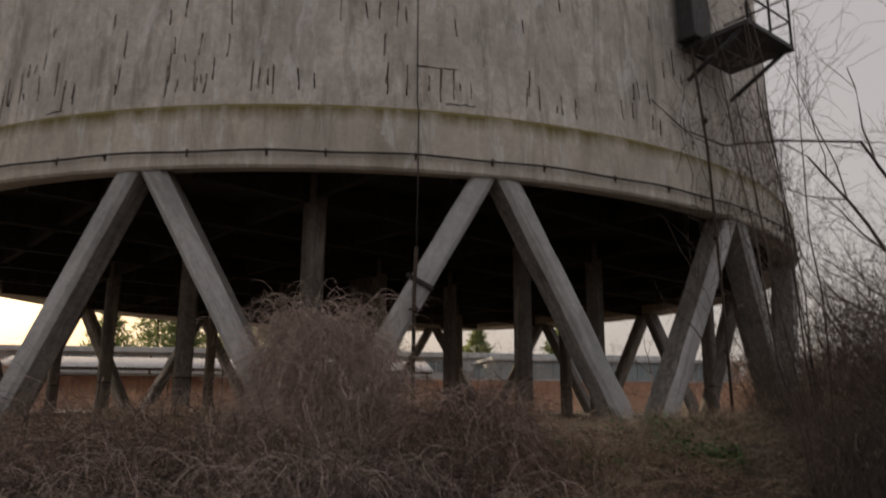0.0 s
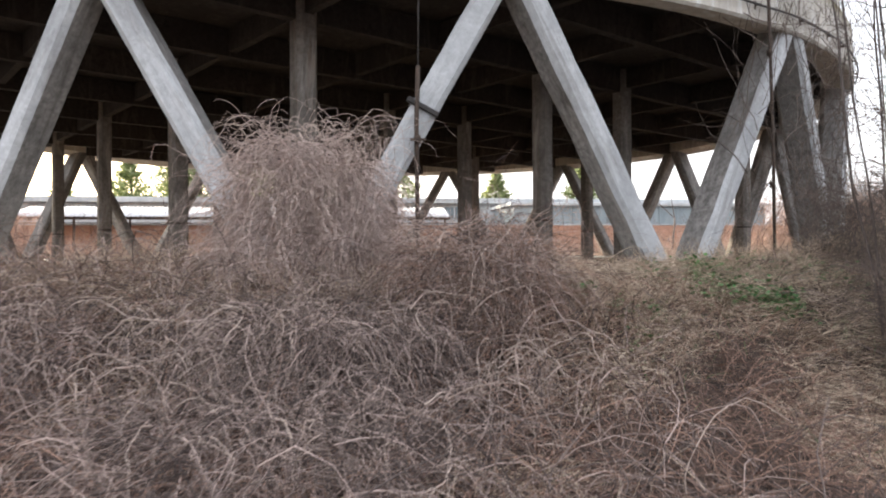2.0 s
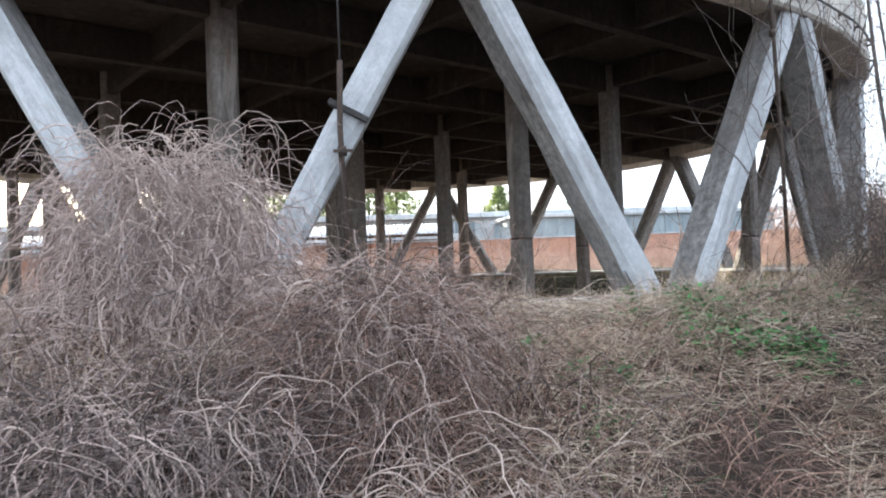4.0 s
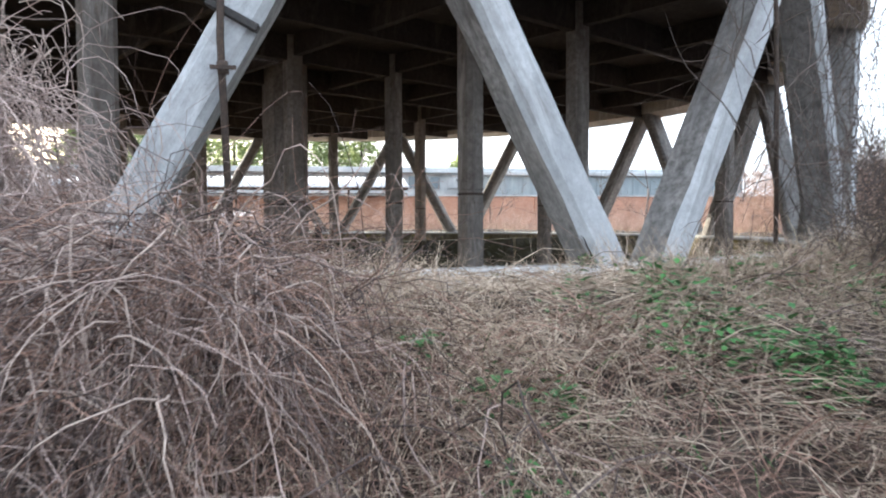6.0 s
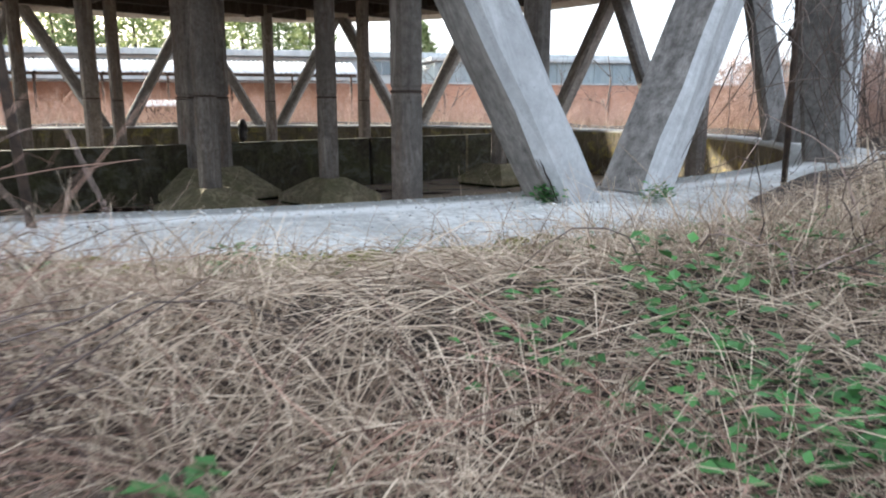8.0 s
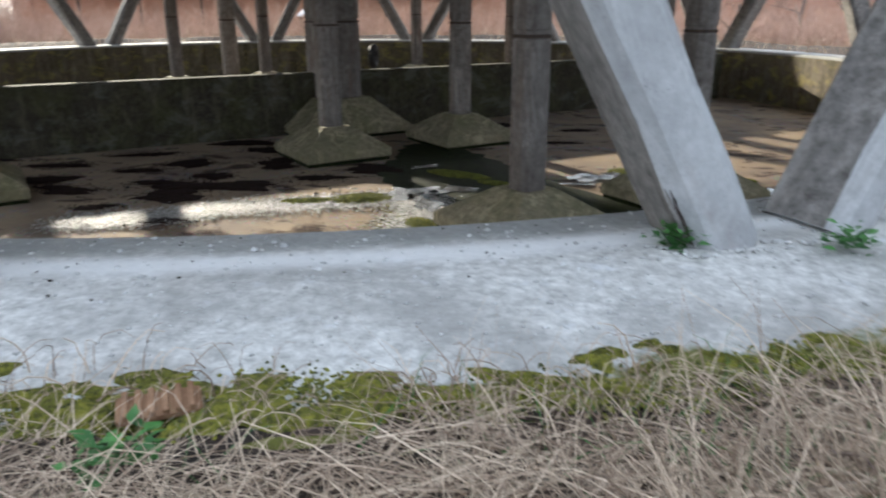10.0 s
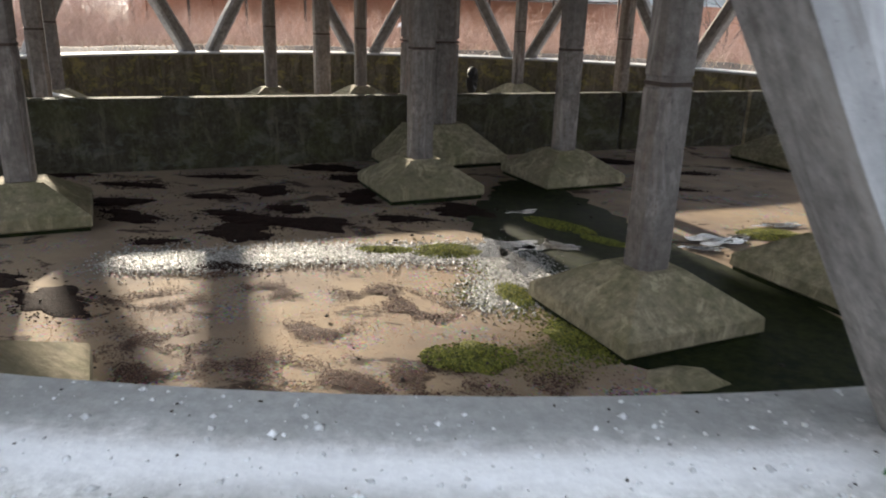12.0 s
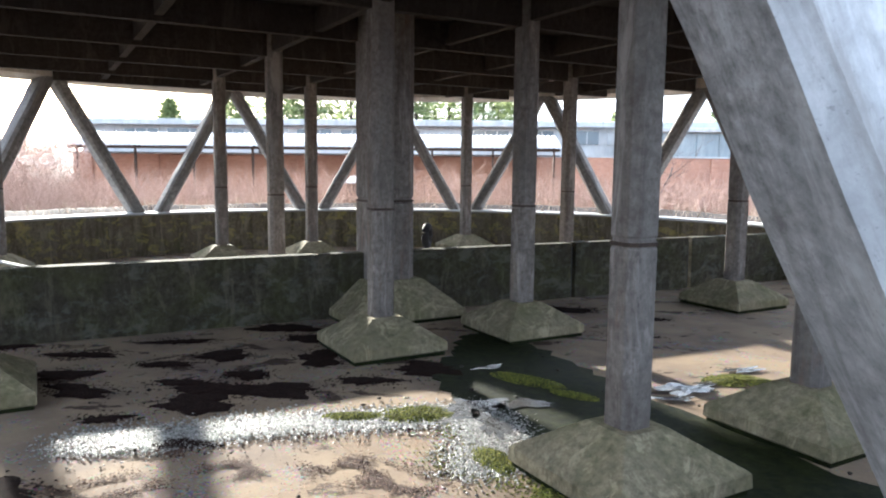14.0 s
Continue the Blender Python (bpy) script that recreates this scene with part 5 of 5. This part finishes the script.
def creeper_stems():
    rnd = random.Random(9)
    th = tagged(new("creeper"), "tall tangle of bare creeper stems climbing beside the tower", "creeper")
    tops = []
    for i in range(6):
        x, y = 4.2 + rnd.gauss(0, 0.2), -15.5 + rnd.gauss(0, 0.14)
        z = float(ground_z(x, y)) - 0.04
        pts, q = [], Vector((x, y, z))
        lean = Vector((rnd.uniform(-0.12, 0.04), rnd.uniform(-0.02, 0.08), 1))
        for k in range(9):
            pts.append(q.copy())
            q = q + (lean + Vector((rnd.gauss(0, 0.05), rnd.gauss(0, 0.05), 0))) * 0.72
        tops += pts[2:]
        tube("stem", pts, [0.019 * (1 - 0.09 * k) * rnd.uniform(0.5, 1.0) for k in range(9)], M_BARK, th, 5)
    t0 = np.array([list(v) for v in tops for _ in range(7)])
    n = len(t0)
    ob, _ = stems("twig_mass", t0, RNG.normal(0, 1, (n, 3)) + np.array([0, 0, 0.2]), RNG.uniform(0.25, 0.9, n), RNG.uniform(0.002, 0.005, n), M_TWIG, 7, 0.3, 0.1, RNG)
    ob.parent = th
    tagged(ob, kind="stuff")


creeper_stems()
thicket("twiggy_shrub", 4.6, -16.4, 1.0, 2.6, 2600, 31, "dense brown leafless shrub beside the way")
thicket("twiggy_shrub_far", 6.6, -14.6, 1.4, 3.0, 800, 32, "dense brown leafless shrub beside the tower")
thicket("twiggy_shrub_mid", 4.65, -14.15, 0.5, 1.1, 800, 34, "dense brown leafless shrub beside the tower")
thicket("twiggy_shrub_low", 3.7, -16.9, 0.7, 1.3, 1500, 33, "dense brown leafless shrub beside the way")
for i, (x, y, rr_, h) in enumerate([(15.5, 1.0, 2.2, 2.6), (18.5, 5.0, 2.5, 3.0), (14.5, -4.0, 1.6, 2.2), (17.0, -1.5, 2.0, 3.0), (19.0, 9.5, 2.5, 2.8), (13.0, -8.5, 1.5, 2.4)]):
    thicket("far_thicket", x, y, rr_, h, 1500, 70 + i, "pale brown leafless thicket beyond the tower", None, M_BRUSH, (0.005, 0.011))
for i, (x, y, rr_, h) in enumerate([(-20.5, 22.5, 2.4, 4.6), (-24.5, 25.5, 2.6, 4.8), (-27.0, 21.5, 2.5, 4.4), (-22.5, 18.0, 2.2, 3.6)]):
    thicket("far_thicket", x, y, rr_, h, 1300, 80 + i, "pale grey leafless thicket beyond the basin", None, M_BRUSH, (0.006, 0.012))
bare_tree("bare_tree", 7.6, -14.2, 9.5, (-0.12, 0.02, 1), 3, "slender leafless tree with crooked grey branches", 0.1)
bare_tree("bare_tree", 9.6, -12.0, 10.5, (-0.1, 0.0, 1), 8, "slender leafless tree with crooked grey branches", 0.12)
bare_tree("bare_tree", 6.2, -15.8, 5.0, (-0.35, 0.1, 1), 12, "young leafless tree leaning to the tower", 0.05)
bare_tree("bare_tree", 13.5, -7.0, 8.0, (0.05, 0, 1), 15, "slender leafless tree with crooked grey branches", 0.11)
for i, (x, y, h) in enumerate([(-24, 20, 9), (-27, 27, 10), (-21, 15, 6), (15, 18, 5), (18, 12, 5), (20, 22, 8), (24, 5, 6), (11, 24, 6), (-12, 60, 13), (30, 30, 9)]):
    bare_tree("far_bare_tree", x, y, h, (0.05 * (i % 3 - 1), 0, 1), 40 + i, "leafless tree in hazy light beyond the basin", 0.11, 0.7, 4)
vine_pts = [(9.2, -12.2, 3.2), (8.2, -12.6, 3.7), (7.4, -12.75, 4.6), (6.3, -12.2, 4.75), (5.2, -12.3, 4.55), (4.4, -12.5, 4.7), (3.8, -12.65, 5.1)]
vb = tagged(new("climbing_branch"), "thin bare branch arching across the shell", "branch")
tube("branch", vine_pts, [0.028, 0.026, 0.024, 0.02, 0.016, 0.011, 0.006], M_BARK, vb, 6)
brn = np.random.default_rng(17)
sv = brn.integers(2, 7, 26)
vp = np.array(vine_pts)
ob, _ = stems("twig_mass", vp[sv] + brn.normal(0, 0.05, (26, 3)), brn.normal(0, 1, (26, 3)) + np.array([0, -0.4, 0.6]), brn.uniform(0.3, 0.8, 26), np.full(26, 0.004), M_TWIG, 6, 0.25, 0.1, brn)
ob.parent = vb
tagged(ob, kind="stuff")


def shell_creeper():
    n = 380
    a = RNG.uniform(-1.17, -0.75, n)
    z = RNG.uniform(0.5, 6.5, n)
    s = np.stack([12.5 * np.cos(a), 12.5 * np.sin(a), z], 1)
    d = np.stack([RNG.normal(0, 0.4, n), RNG.normal(0, 0.4, n), RNG.choice([-1.0, 1.0], n)], 1)
    ob, _ = stems("shell_creeper", s, d, RNG.uniform(0.8, 2.4, n), RNG.uniform(0.003, 0.009, n), M_TWIG, 9, 0.13, 0.0, RNG)
    tagged(ob, "dead creeper stems hanging against the shell", "creeper", kind="stuff")


shell_creeper()


def far_brush():
    n = 40000
    x, y = RNG.uniform(-32, 34, n), RNG.uniform(15, 29.5, n)
    k = np.hypot(x, y) > 14.5
    x, y = x[k], y[k]
    m = len(x)
    d = np.stack([RNG.normal(0, 0.3, m), RNG.normal(0, 0.3, m), np.ones(m)], 1)
    ob, _ = stems("far_brush", np.stack([x, y, ground_z(x, y)], 1), d, RNG.uniform(0.7, 3.0, m), RNG.uniform(0.006, 0.013, m), M_BRUSH, 4, 0.2, 0.15, RNG)
    tagged(ob, "pale reddish dead brush before the brick wall", "brush", kind="stuff")


far_brush()


def pine(x, y, h, seed):
    rnd = np.random.default_rng(seed)
    th = tagged(new("pine_tree"), "tall green pine with an uneven open crown", "tree", "pines behind the hall")
    tube("trunk", [(x, y, -1.3), (x + rnd.normal(0, 0.2), y, h * 0.5), (x, y, h)], [0.3, 0.2, 0.05], M_BARK, th, 7)
    n = 3000
    f = rnd.uniform(0.25, 1, n)
    lay = f - 0.05 * np.sin(f * 60)
    f2 = lay + rnd.normal(0, 0.025, n)
    rad = h * 0.27 * np.sin(np.pi * np.clip(0.12 + 0.86 * f2, 0, 1)) * np.sqrt(rnd.uniform(0.05, 1, n)) * (0.65 + 0.5 * np.abs(np.sin(lay * 23 + seed)))
    a = rnd.uniform(0, 6.28, n)
    k = (np.sin(a * 3 + lay * 20 + seed) + rnd.normal(0, 0.4, n)) > -0.4
    p = np.stack([x + rad * np.cos(a), y + rad * np.sin(a), f2 * h - rad * 0.15], 1)[k]
    d = rnd.normal(0, 1, (len(p), 3))
    d[:, 2] = np.abs(d[:, 2]) * 0.6
    ob = blades("crown", p, d, rnd.uniform(0.5, 1.1, len(p)), rnd.uniform(0.16, 0.36, len(p)), M_PINE, 2, 0.3, rnd)
    ob.parent = th


for i, (x, y, h) in enumerate([(-33, 68, 8.5), (-25, 66, 11), (-21, 70, 13), (-17, 66, 12), (-12.5, 68, 13), (-9, 72, 14), (-5, 66, 12.5), (-1.5, 70, 13.5), (2.5, 66, 12), (6, 69, 12.5), (19, 70, 10), (27, 60, 10)]):
    pine(x, y, h, 200 + i)
